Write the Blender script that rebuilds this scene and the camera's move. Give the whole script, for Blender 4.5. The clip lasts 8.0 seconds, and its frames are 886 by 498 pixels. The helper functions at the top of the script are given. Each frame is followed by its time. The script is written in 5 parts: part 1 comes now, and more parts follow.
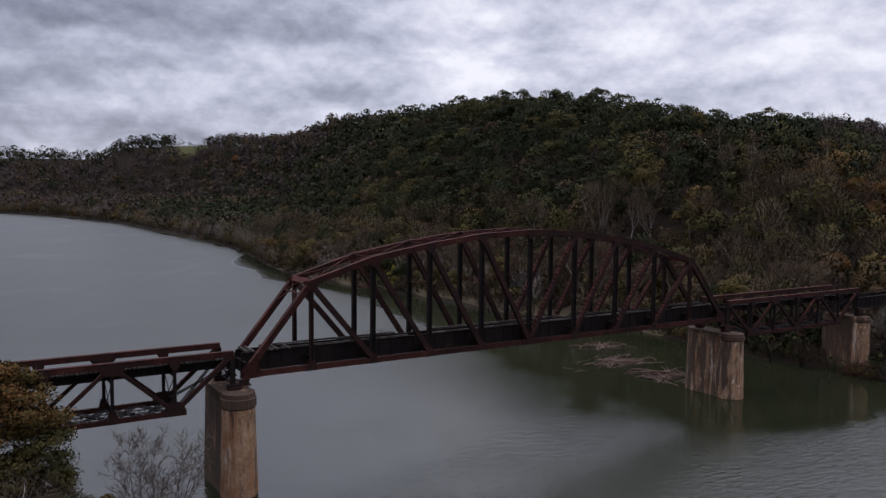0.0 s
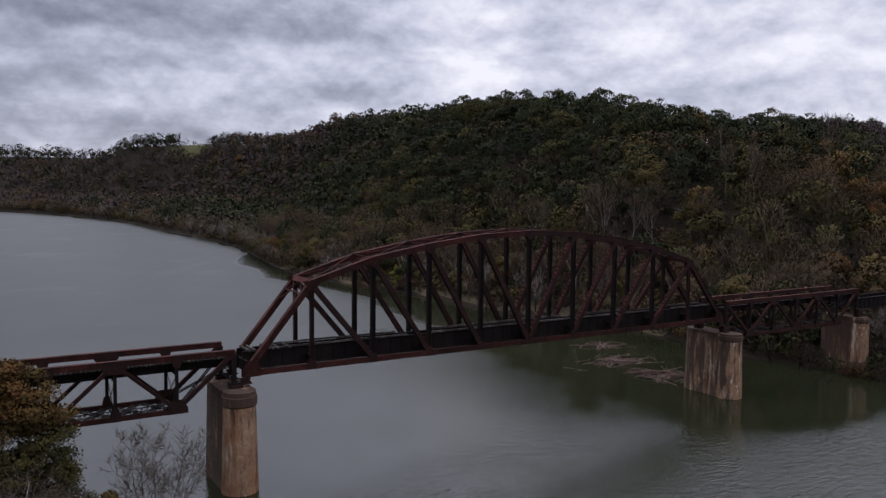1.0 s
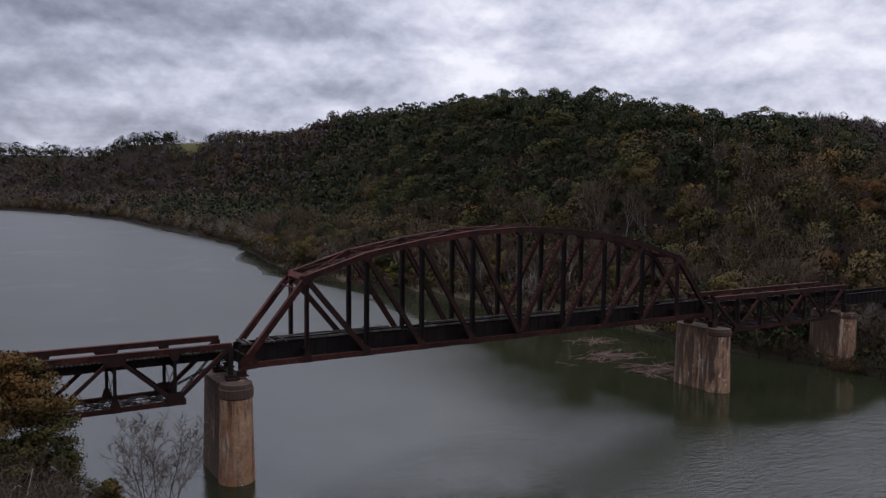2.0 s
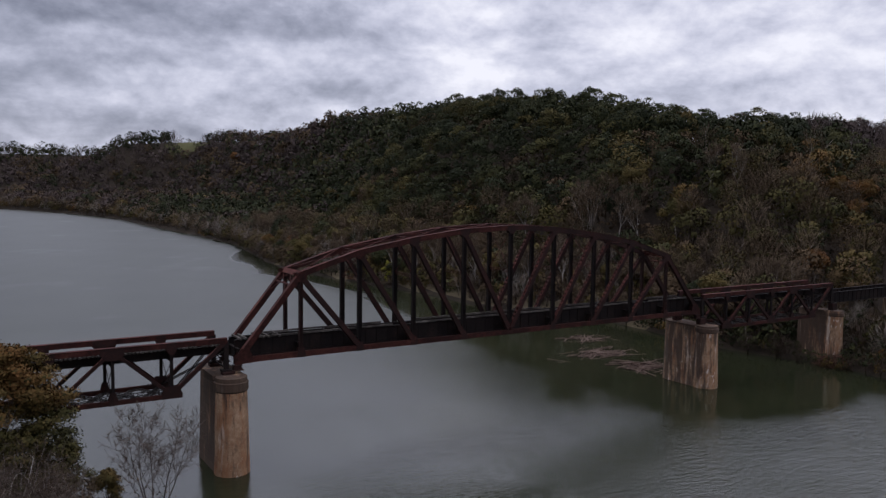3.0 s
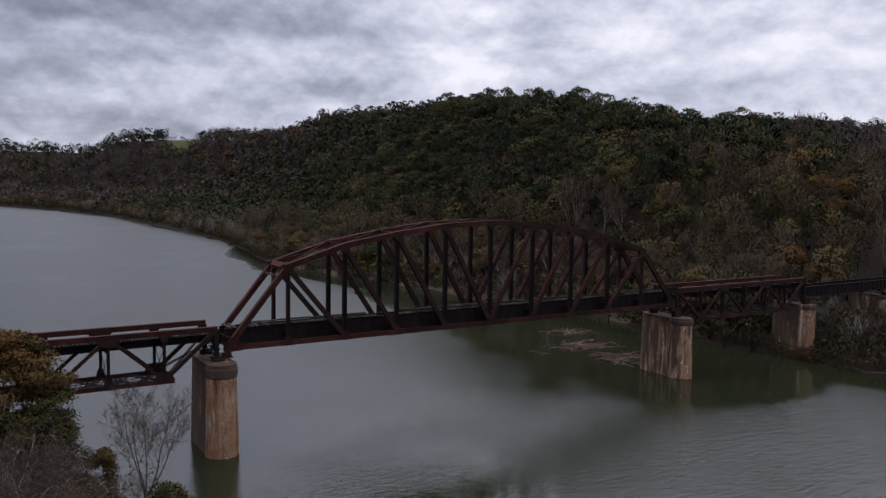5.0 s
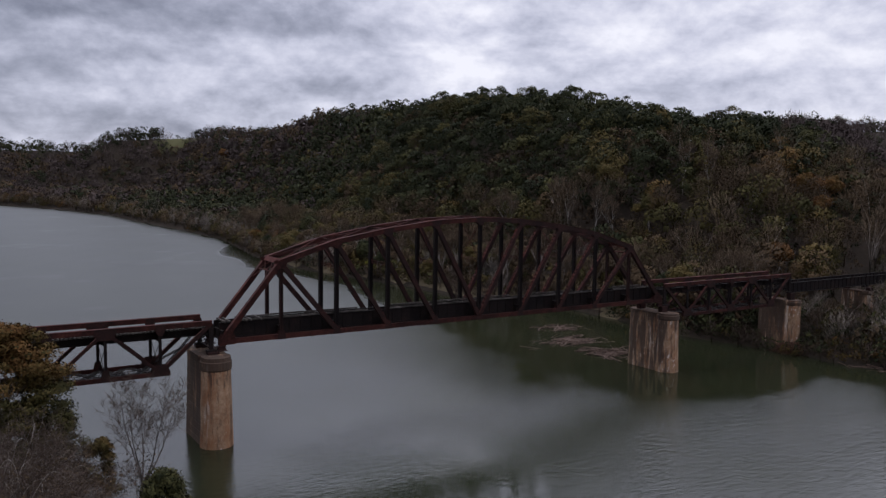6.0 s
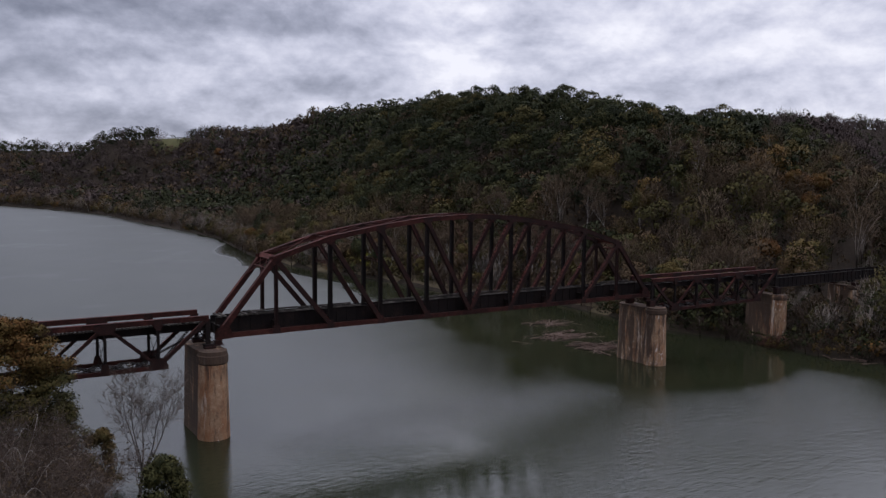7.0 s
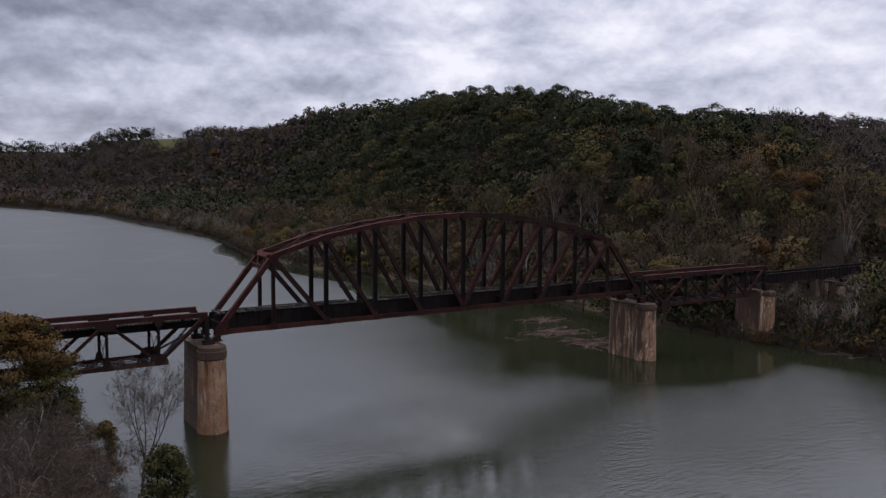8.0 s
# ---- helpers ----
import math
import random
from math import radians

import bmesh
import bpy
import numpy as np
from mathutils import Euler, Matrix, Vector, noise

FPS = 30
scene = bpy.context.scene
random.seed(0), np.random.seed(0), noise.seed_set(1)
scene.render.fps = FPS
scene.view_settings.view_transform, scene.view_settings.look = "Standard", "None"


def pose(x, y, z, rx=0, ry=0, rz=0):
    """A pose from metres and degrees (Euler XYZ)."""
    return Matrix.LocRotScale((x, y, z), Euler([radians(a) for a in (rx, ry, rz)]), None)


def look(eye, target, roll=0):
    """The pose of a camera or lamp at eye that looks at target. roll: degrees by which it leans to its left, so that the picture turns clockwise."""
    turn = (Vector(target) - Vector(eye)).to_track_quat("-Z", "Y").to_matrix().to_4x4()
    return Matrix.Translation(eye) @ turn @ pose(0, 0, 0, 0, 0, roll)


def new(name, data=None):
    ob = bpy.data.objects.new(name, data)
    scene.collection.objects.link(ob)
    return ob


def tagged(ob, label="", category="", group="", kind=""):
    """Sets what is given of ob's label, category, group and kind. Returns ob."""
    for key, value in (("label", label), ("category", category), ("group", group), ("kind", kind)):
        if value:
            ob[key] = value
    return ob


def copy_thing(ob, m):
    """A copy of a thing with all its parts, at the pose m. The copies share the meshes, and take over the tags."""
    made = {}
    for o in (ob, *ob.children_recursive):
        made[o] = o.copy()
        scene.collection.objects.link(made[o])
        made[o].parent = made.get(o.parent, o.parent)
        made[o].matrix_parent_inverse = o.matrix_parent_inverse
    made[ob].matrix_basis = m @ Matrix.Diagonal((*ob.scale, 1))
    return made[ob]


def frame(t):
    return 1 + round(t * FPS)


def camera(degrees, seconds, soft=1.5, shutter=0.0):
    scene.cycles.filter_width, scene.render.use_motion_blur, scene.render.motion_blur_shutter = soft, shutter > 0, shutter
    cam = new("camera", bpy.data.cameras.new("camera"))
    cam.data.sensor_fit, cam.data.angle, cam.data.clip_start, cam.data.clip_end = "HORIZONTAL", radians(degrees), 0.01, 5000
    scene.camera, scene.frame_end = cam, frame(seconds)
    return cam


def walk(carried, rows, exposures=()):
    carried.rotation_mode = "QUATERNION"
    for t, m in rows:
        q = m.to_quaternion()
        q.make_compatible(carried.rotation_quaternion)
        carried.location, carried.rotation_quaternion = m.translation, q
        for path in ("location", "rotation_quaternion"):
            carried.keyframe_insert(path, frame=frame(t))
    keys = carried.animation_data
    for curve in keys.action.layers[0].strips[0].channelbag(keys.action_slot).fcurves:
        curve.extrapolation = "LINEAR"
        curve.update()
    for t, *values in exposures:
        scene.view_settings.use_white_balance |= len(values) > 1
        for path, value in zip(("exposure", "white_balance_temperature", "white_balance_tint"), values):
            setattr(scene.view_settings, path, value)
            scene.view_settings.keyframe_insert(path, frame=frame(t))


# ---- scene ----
cam = camera(58.2, 8.0, soft=1.4)
PATH = [
    (0, (-27.425, -85.858, 33.716), (-26.372, -84.164, 33.566), 0.5),
    (0.5, (-27.32, -86.229, 33.85), (-26.277, -84.529, 33.7), 0.6),
    (1, (-27.457, -87.038, 33.952), (-26.413, -85.339, 33.8), 0.6),
    (1.5, (-27.754, -88.142, 33.899), (-26.708, -86.445, 33.744), 0.6),
    (3, (-28.552, -91.647, 33.733), (-27.498, -89.955, 33.576), 0.7),
    (3.5, (-28.814, -92.814, 33.616), (-27.757, -91.124, 33.459), 0.8),
    (4, (-29.107, -94.081, 33.594), (-28.047, -92.393, 33.435), 0.8),
    (4.5, (-29.391, -95.384, 33.56), (-28.328, -93.698, 33.4), 0.8),
    (6, (-30.312, -99.308, 33.346), (-29.237, -97.63, 33.182), 0.8),
    (6.5, (-30.738, -100.686, 33.23), (-29.658, -99.011, 33.064), 0.7),
    (7, (-31.226, -102.038, 33.205), (-30.142, -100.365, 33.038), 0.6),
    (7.5, (-31.696, -103.308, 33.167), (-30.609, -101.638, 32.999), 0.6),
    (8, (-32.301, -104.581, 33.164), (-31.21, -102.913, 32.996), 0.4),
]
walk(cam, [(t, look(eye, target, roll)) for t, eye, target, roll in PATH])

# ---- world and light ----
world = bpy.data.worlds.new("overcast_sky")
scene.world = world
world.use_nodes = True


def node(tree, kind, at=()):
    """A new node; at: pairs of input and value or socket."""
    n = tree.nodes.new(kind)
    for where, value in at:
        if isinstance(value, bpy.types.NodeSocket):
            tree.links.new(value, n.inputs[where])
        else:
            n.inputs[where].default_value = value
    return n


def calc(tree, op, a, b=0.0, c=0.0):
    n = node(tree, "ShaderNodeMath", [(0, a), (1, b), (2, c)])
    n.operation = op
    return n.outputs[0]


def ramp(tree, fac, stops):
    n = node(tree, "ShaderNodeValToRGB", [(0, fac)])
    while len(n.color_ramp.elements) < len(stops):
        n.color_ramp.elements.new(0.5)
    for e, (p, c) in zip(n.color_ramp.elements, stops):
        e.position, e.color = p, (*c, 1)
    return n.outputs[0]


def blend(tree, fac, a, b, how="MIX"):
    n = tree.nodes.new("ShaderNodeMix")
    n.data_type, n.blend_type = "RGBA", how
    for where, value in ((0, fac), (6, a), (7, b)):
        if isinstance(value, bpy.types.NodeSocket):
            tree.links.new(value, n.inputs[where])
        else:
            n.inputs[where].default_value = value
    return n.outputs[2]


def make_sky():
    """An overcast of layered cloud on a flat ceiling, brightest overhead, over a Nishita sky."""
    tree = world.node_tree
    tree.nodes.clear()
    way = node(tree, "ShaderNodeTexCoord").outputs["Generated"]
    x, y, z = node(tree, "ShaderNodeSeparateXYZ", [(0, way)]).outputs
    up = calc(tree, "MAXIMUM", z, 0.0)

    def billow(lift, stretch, scale, detail, rough, bend):
        at = node(tree, "ShaderNodeCombineXYZ", [(0, calc(tree, "ADD", x, 1.3)), (1, calc(tree, "ADD", y, 5.9)), (2, calc(tree, "MULTIPLY", calc(tree, "ADD", up, lift), stretch))]).outputs[0]
        return node(tree, "ShaderNodeTexNoise", [("Vector", at), ("Scale", scale), ("Detail", detail), ("Roughness", rough), ("Distortion", bend)]).outputs[0]

    large = billow(0.0, 2.6, 3.2, 4.0, 0.5, 0.2)
    small = billow(0.0, 1.7, 7.5, 10.0, 0.57, 0.1)
    lit = calc(tree, "SUBTRACT", small, billow(0.014, 1.7, 7.5, 10.0, 0.57, 0.1))
    layers = billow(0.0, 7.0, 3.4, 6.0, 0.5, 0.15)
    cover = calc(tree, "ADD", calc(tree, "MULTIPLY", large, 0.4), calc(tree, "MULTIPLY", small, 0.45))
    cover = calc(tree, "ADD", calc(tree, "ADD", cover, calc(tree, "MULTIPLY", layers, 0.3)), calc(tree, "MULTIPLY", lit, 0.6))
    veil = calc(tree, "MULTIPLY", node(tree, "ShaderNodeMapRange", [(0, z), (1, 0.07), (2, 0.15), (3, 0.09), (4, 0.0)]).outputs[0], node(tree, "ShaderNodeMapRange", [(0, x), (1, 0.2), (2, 0.45), (3, 1.0), (4, 0.0)]).outputs[0])
    cover = calc(tree, "SUBTRACT", calc(tree, "SUBTRACT", cover, 0.065), veil)
    # a heavier bank of cloud high in the north, thinner cloud to the north-east
    aside = calc(tree, "SUBTRACT", x, calc(tree, "MULTIPLY", small, 0.25))
    bank = node(tree, "ShaderNodeMapRange", [(0, calc(tree, "ADD", calc(tree, "SUBTRACT", z, calc(tree, "MULTIPLY", calc(tree, "ABSOLUTE", calc(tree, "SUBTRACT", x, 0.3)), 0.06)), calc(tree, "MULTIPLY", large, 0.05))), (1, 0.178), (2, 0.198), (3, -0.2), (4, 1.0)])
    bank.interpolation_type = "SMOOTHSTEP"
    east = node(tree, "ShaderNodeMapRange", [(0, aside), (1, -0.1), (2, 0.38), (3, -0.09), (4, 0.04)]).outputs[0]
    fade = node(tree, "ShaderNodeMapRange", [(0, x), (1, 0.38), (2, 0.7), (3, 0.135), (4, 0.0)]).outputs[0]
    low = node(tree, "ShaderNodeMapRange", [(0, z), (1, 0.225), (2, 0.28), (3, 1.0), (4, 0.0)]).outputs[0]
    cover = calc(tree, "ADD", calc(tree, "SUBTRACT", cover, calc(tree, "MULTIPLY", calc(tree, "MULTIPLY", bank.outputs[0], fade), low)), east)
    gap = node(tree, "ShaderNodeVectorMath", [(0, way), (1, (0.548, 0.819, 0.171))])
    gap.operation = "DOT_PRODUCT"
    thin = node(tree, "ShaderNodeMapRange", [(0, gap.outputs["Value"]), (1, 0.9965), (2, 0.9998), (3, 0.0), (4, 0.16)]).outputs[0]
    cover = calc(tree, "ADD", cover, calc(tree, "MULTIPLY", thin, small))
    cloud = ramp(tree, cover, [(0.24, (0.2, 0.212, 0.285)), (0.31, (0.26, 0.275, 0.36)), (0.40, (0.36, 0.375, 0.48)), (0.49, (0.50, 0.515, 0.64)), (0.58, (0.65, 0.66, 0.79)), (0.72, (0.88, 0.88, 0.98))])
    zenith = node(tree, "ShaderNodeMapRange", [(0, z), (1, 0.235), (2, 0.45), (3, 1.05), (4, 2.8)]).outputs[0]
    upper = node(tree, "ShaderNodeTexSky")
    upper.sky_type, upper.sun_disc, upper.sun_elevation, upper.sun_rotation = "NISHITA", False, radians(58), radians(-29)
    clear = blend(tree, 1.0, upper.outputs[0], (0.1, 0.1, 0.1, 1), "MULTIPLY")
    back = node(tree, "ShaderNodeBackground", [(0, blend(tree, 0.95, clear, cloud)), (1, zenith)])
    tree.links.new(back.outputs[0], node(tree, "ShaderNodeOutputWorld").inputs[0])


make_sky()
sun = new("sun", bpy.data.lights.new("sun", "SUN"))
sun.data.energy, sun.data.angle, sun.data.color = 0.75, radians(30), (1.0, 0.96, 0.9)
sun.matrix_world = look((0, 0, 300), (0.3 * 300, -0.54 * 300, 0))
scene.view_settings.exposure = 0.0


# ---- materials ----
def surface(name, stops, scale=1.0, fine=8.0, share=0.5, stretch=(1, 1, 1), rough=0.8, metal=0.0, bump=0.3, bump_scale=12.0, attribute="", spread=0.5, islands=0.0, spec=0.3):
    """A procedural surface: two scales of noise through a colour ramp, with relief.
    attribute: a float layer of the mesh that shifts the colour by spread; islands: how much loose pieces differ."""
    m = bpy.data.materials.new(name)
    m.use_nodes = True
    tree = m.node_tree
    tree.nodes.clear()
    geo = node(tree, "ShaderNodeNewGeometry")
    where = node(tree, "ShaderNodeMapping", [("Vector", geo.outputs["Position"]), ("Scale", stretch)]).outputs[0]
    coarse = node(tree, "ShaderNodeTexNoise", [("Vector", where), ("Scale", scale), ("Detail", 4.0), ("Roughness", 0.6)]).outputs[0]
    grain = node(tree, "ShaderNodeTexNoise", [("Vector", where), ("Scale", fine), ("Detail", 4.0), ("Roughness", 0.65)]).outputs[0]
    fac = calc(tree, "ADD", calc(tree, "MULTIPLY", coarse, 1 - share), calc(tree, "MULTIPLY", grain, share))
    fac = calc(tree, "MULTIPLY_ADD", calc(tree, "SUBTRACT", fac, 0.5), 1.7, 0.5)
    if attribute:
        layer = node(tree, "ShaderNodeAttribute")
        layer.attribute_name = attribute
        tint = layer.outputs["Fac"]
        fac = calc(tree, "ADD", calc(tree, "MULTIPLY", fac, 1 - spread), calc(tree, "MULTIPLY", tint, spread))
    if islands:
        fac = calc(tree, "ADD", fac, calc(tree, "MULTIPLY", calc(tree, "SUBTRACT", geo.outputs["Random Per Island"], 0.5), islands))
    colour = ramp(tree, fac, stops)
    shader = node(tree, "ShaderNodeBsdfPrincipled", [("Base Color", colour), ("Roughness", rough), ("Metallic", metal), ("Specular IOR Level", spec)])
    if bump:
        relief = node(tree, "ShaderNodeTexNoise", [("Vector", where), ("Scale", bump_scale), ("Detail", 5.0)]).outputs[0]
        tree.links.new(node(tree, "ShaderNodeBump", [("Height", relief), ("Strength", bump), ("Distance", 0.05)]).outputs[0], shader.inputs["Normal"])
    tree.links.new(shader.outputs[0], node(tree, "ShaderNodeOutputMaterial").inputs[0])
    return m


STEEL = surface("rusted_red_paint", [(0.25, (0.013, 0.006, 0.0045)), (0.45, (0.036, 0.011, 0.0085)), (0.62, (0.07, 0.02, 0.0155)), (0.85, (0.1, 0.04, 0.025))], 0.35, 3.0, 0.45, rough=0.8, bump=0.3, bump_scale=20, spec=0.12)
# two darker copies of the red, with the shade of webs and sides in the colour
MAROON = surface("dark_red_oxide_paint", [(0.25, (0.008, 0.0042, 0.0033)), (0.45, (0.021, 0.0075, 0.0058)), (0.62, (0.041, 0.0128, 0.0098)), (0.88, (0.075, 0.03, 0.019))], 0.2, 2.5, 0.4, rough=0.82, bump=0.3, bump_scale=20, spec=0.1)
DARK = surface("dark_steel", [(0.25, (0.008, 0.005, 0.004)), (0.5, (0.017, 0.0075, 0.006)), (0.7, (0.03, 0.0105, 0.008)), (0.9, (0.056, 0.022, 0.015))], 0.4, 3.5, 0.5, rough=0.75, bump=0.25, bump_scale=20, spec=0.12)
# near-black copy; the shade of floor and undersides is put into the colour
BLACK = surface("near_black_steel", [(0.25, (0.005, 0.004, 0.004)), (0.55, (0.010, 0.007, 0.006)), (0.85, (0.026, 0.014, 0.011))], 0.4, 4.0, 0.5, rough=0.8, bump=0.25, bump_scale=20, spec=0.1)
TIMBER = surface("weathered_timber", [(0.25, (0.012, 0.010, 0.009)), (0.5, (0.04, 0.034, 0.029)), (0.8, (0.17, 0.15, 0.13))], 0.5, 6.0, 0.5, (1, 1, 1), 0.9, bump=0.5, bump_scale=18, spec=0.1)
DRIFT = surface("bleached_driftwood", [(0.2, (0.06, 0.038, 0.029)), (0.55, (0.14, 0.097, 0.077)), (0.85, (0.28, 0.215, 0.18))], 0.7, 7.0, 0.4, rough=0.9, bump=0.4, islands=0.6, spec=0.1)
BARK = surface("grey_bark", [(0.2, (0.07, 0.055, 0.045)), (0.55, (0.15, 0.125, 0.105)), (0.85, (0.30, 0.27, 0.24))], 0.5, 6.0, 0.5, (1, 1, 0.4), 0.9, bump=0.4, bump_scale=14)
DARK_BARK = surface("dark_bark", [(0.2, (0.035, 0.027, 0.022)), (0.55, (0.075, 0.06, 0.05)), (0.85, (0.15, 0.125, 0.105))], 0.5, 6.0, 0.5, (1, 1, 0.4), 0.9, bump=0.4, bump_scale=14)
PALE_BARK = surface("pale_bark", [(0.2, (0.13, 0.112, 0.095)), (0.55, (0.23, 0.205, 0.18)), (0.85, (0.36, 0.33, 0.295))], 0.5, 6.0, 0.5, (1, 1, 0.4), 0.9, bump=0.3, bump_scale=14)
TWIG = surface("bare_twigs", [(0.2, (0.043, 0.029, 0.019)), (0.5, (0.082, 0.058, 0.037)), (0.8, (0.143, 0.107, 0.074))], 0.1, 2.0, 0.5, rough=0.9, bump=0, attribute="tint", spread=0.6, spec=0.05)
BRUSH = surface("dark_brushwood", [(0.2, (0.03, 0.021, 0.016)), (0.5, (0.06, 0.043, 0.033)), (0.8, (0.12, 0.093, 0.075))], 0.5, 3.0, 0.4, rough=0.9, bump=0, attribute="tint", spread=0.5, spec=0.05)
DEBRIS = surface("red_brown_debris", [(0.2, (0.04, 0.021, 0.015)), (0.5, (0.085, 0.042, 0.03)), (0.8, (0.15, 0.085, 0.062))], 0.5, 3.0, 0.4, rough=0.9, bump=0, attribute="tint", spread=0.5, spec=0.05)
# bare wood for the far hills, with distance haze put into its colour
HAZED_WOOD = surface("hazed_bare_wood", [(0.2, (0.036, 0.028, 0.026)), (0.5, (0.062, 0.047, 0.043)), (0.8, (0.095, 0.072, 0.063))], 0.05, 1.0, 0.4, rough=0.9, bump=0, attribute="tint", spread=0.6, islands=0.05, spec=0.05)
GREEN = surface("dark_green_leaves", [(0.08, (0.013, 0.016, 0.008)), (0.38, (0.024, 0.0275, 0.012)), (0.62, (0.042, 0.042, 0.0155)), (0.9, (0.078, 0.066, 0.021))], 0.25, 1.2, 0.5, rough=0.8, bump=0, attribute="tint", spread=0.65, islands=0.08, spec=0.08)
AUTUMN = surface("autumn_leaves", [(0.05, (0.032, 0.032, 0.012)), (0.3, (0.058, 0.049, 0.016)), (0.55, (0.088, 0.058, 0.019)), (0.78, (0.114, 0.055, 0.018)), (0.95, (0.085, 0.04, 0.02))], 0.25, 1.2, 0.5, rough=0.8, bump=0, attribute="tint", spread=0.75, islands=0.08, spec=0.08)
YELLOW = surface("bright_yellow_leaves", [(0.2, (0.11, 0.105, 0.02)), (0.6, (0.19, 0.175, 0.03)), (0.9, (0.26, 0.22, 0.04))], 0.3, 1.5, 0.5, rough=0.8, bump=0, attribute="tint", spread=0.5, islands=0.16, spec=0.08)
RUSSET = surface("russet_thicket", [(0.1, (0.03, 0.021, 0.013)), (0.45, (0.058, 0.039, 0.022)), (0.75, (0.088, 0.057, 0.029)), (0.95, (0.10, 0.073, 0.03))], 0.25, 1.2, 0.5, rough=0.85, bump=0, attribute="tint", spread=0.6, islands=0.08, spec=0.08)
EARTH = surface("leaf_litter_earth", [(0.2, (0.017, 0.013, 0.010)), (0.5, (0.03, 0.023, 0.017)), (0.75, (0.045, 0.035, 0.026)), (0.92, (0.065, 0.052, 0.04))], 0.06, 1.2, 0.5, rough=0.95, bump=0.6, bump_scale=2.0, spec=0.05)
GRASS = surface("meadow_grass", [(0.2, (0.042, 0.043, 0.019)), (0.6, (0.068, 0.065, 0.029)), (0.9, (0.095, 0.085, 0.042))], 0.05, 0.8, 0.5, rough=0.95, bump=0.3, bump_scale=2.0, spec=0.05)
STRAW = surface("dry_bank_grass", [(0.2, (0.05, 0.039, 0.024)), (0.55, (0.1, 0.08, 0.05)), (0.9, (0.17, 0.14, 0.095))], 0.3, 2.5, 0.5, rough=0.95, bump=0.6, bump_scale=4.0, spec=0.05)
SAND = surface("muddy_gravel", [(0.2, (0.012, 0.009, 0.007)), (0.55, (0.024, 0.018, 0.013)), (0.92, (0.08, 0.062, 0.045))], 0.3, 3.0, 0.5, rough=0.95, bump=0.6, bump_scale=5.0, spec=0.1)


def concrete_material(name, soot, lime_from):
    """Tan old concrete with black runs, rust streaks and white lime; soot: how far the runs spread; lime_from: where the lime sets in."""
    m = surface(name, [(0.2, (0.12, 0.069, 0.038)), (0.5, (0.24, 0.146, 0.084)), (0.8, (0.36, 0.248, 0.155))], 0.3, 3.0, 0.4, rough=0.9, bump=0.6, bump_scale=6.0)
    tree = m.node_tree
    shader = next(n for n in tree.nodes if n.type == "BSDF_PRINCIPLED")
    base = shader.inputs["Base Color"].links[0].from_socket
    spot = node(tree, "ShaderNodeNewGeometry").outputs["Position"]

    def runs(scale, off, size, low, high, most):
        way = node(tree, "ShaderNodeMapping", [("Vector", spot), ("Scale", scale), ("Location", off)]).outputs[0]
        n = node(tree, "ShaderNodeTexNoise", [("Vector", way), ("Scale", size), ("Detail", 6.0), ("Roughness", 0.62), ("Distortion", 0.15)]).outputs[0]
        return node(tree, "ShaderNodeMapRange", [(0, n), (1, low), (2, high), (3, 0.0), (4, most)]).outputs[0]

    base = blend(tree, runs((1, 1, 0.35), (2, 9, 4), 0.7, 0.45, 0.62, 0.8), base, (0.19, 0.08, 0.032, 1))
    base = blend(tree, runs((1, 1, 0.1), (7, 3, 1), 1.1, lime_from, lime_from + 0.09, 0.7), base, (0.5, 0.43, 0.355, 1))
    base = blend(tree, runs((1, 1, 0.45), (1, 6, 8), 2.4, lime_from + 0.04, lime_from + 0.1, 0.7), base, (0.54, 0.47, 0.4, 1))
    base = blend(tree, runs((1, 1, 0.15), (0, 0, 0), 0.75, 0.56 - soot, 0.68 - soot, 0.9), base, (0.034, 0.021, 0.014, 1))
    base = blend(tree, runs((1, 1, 0.2), (5, 1, 2), 2.2, 0.58 - soot * 0.6, 0.7 - soot * 0.6, 0.75), base, (0.038, 0.024, 0.016, 1))
    tree.links.new(base, shader.inputs["Base Color"])
    return m


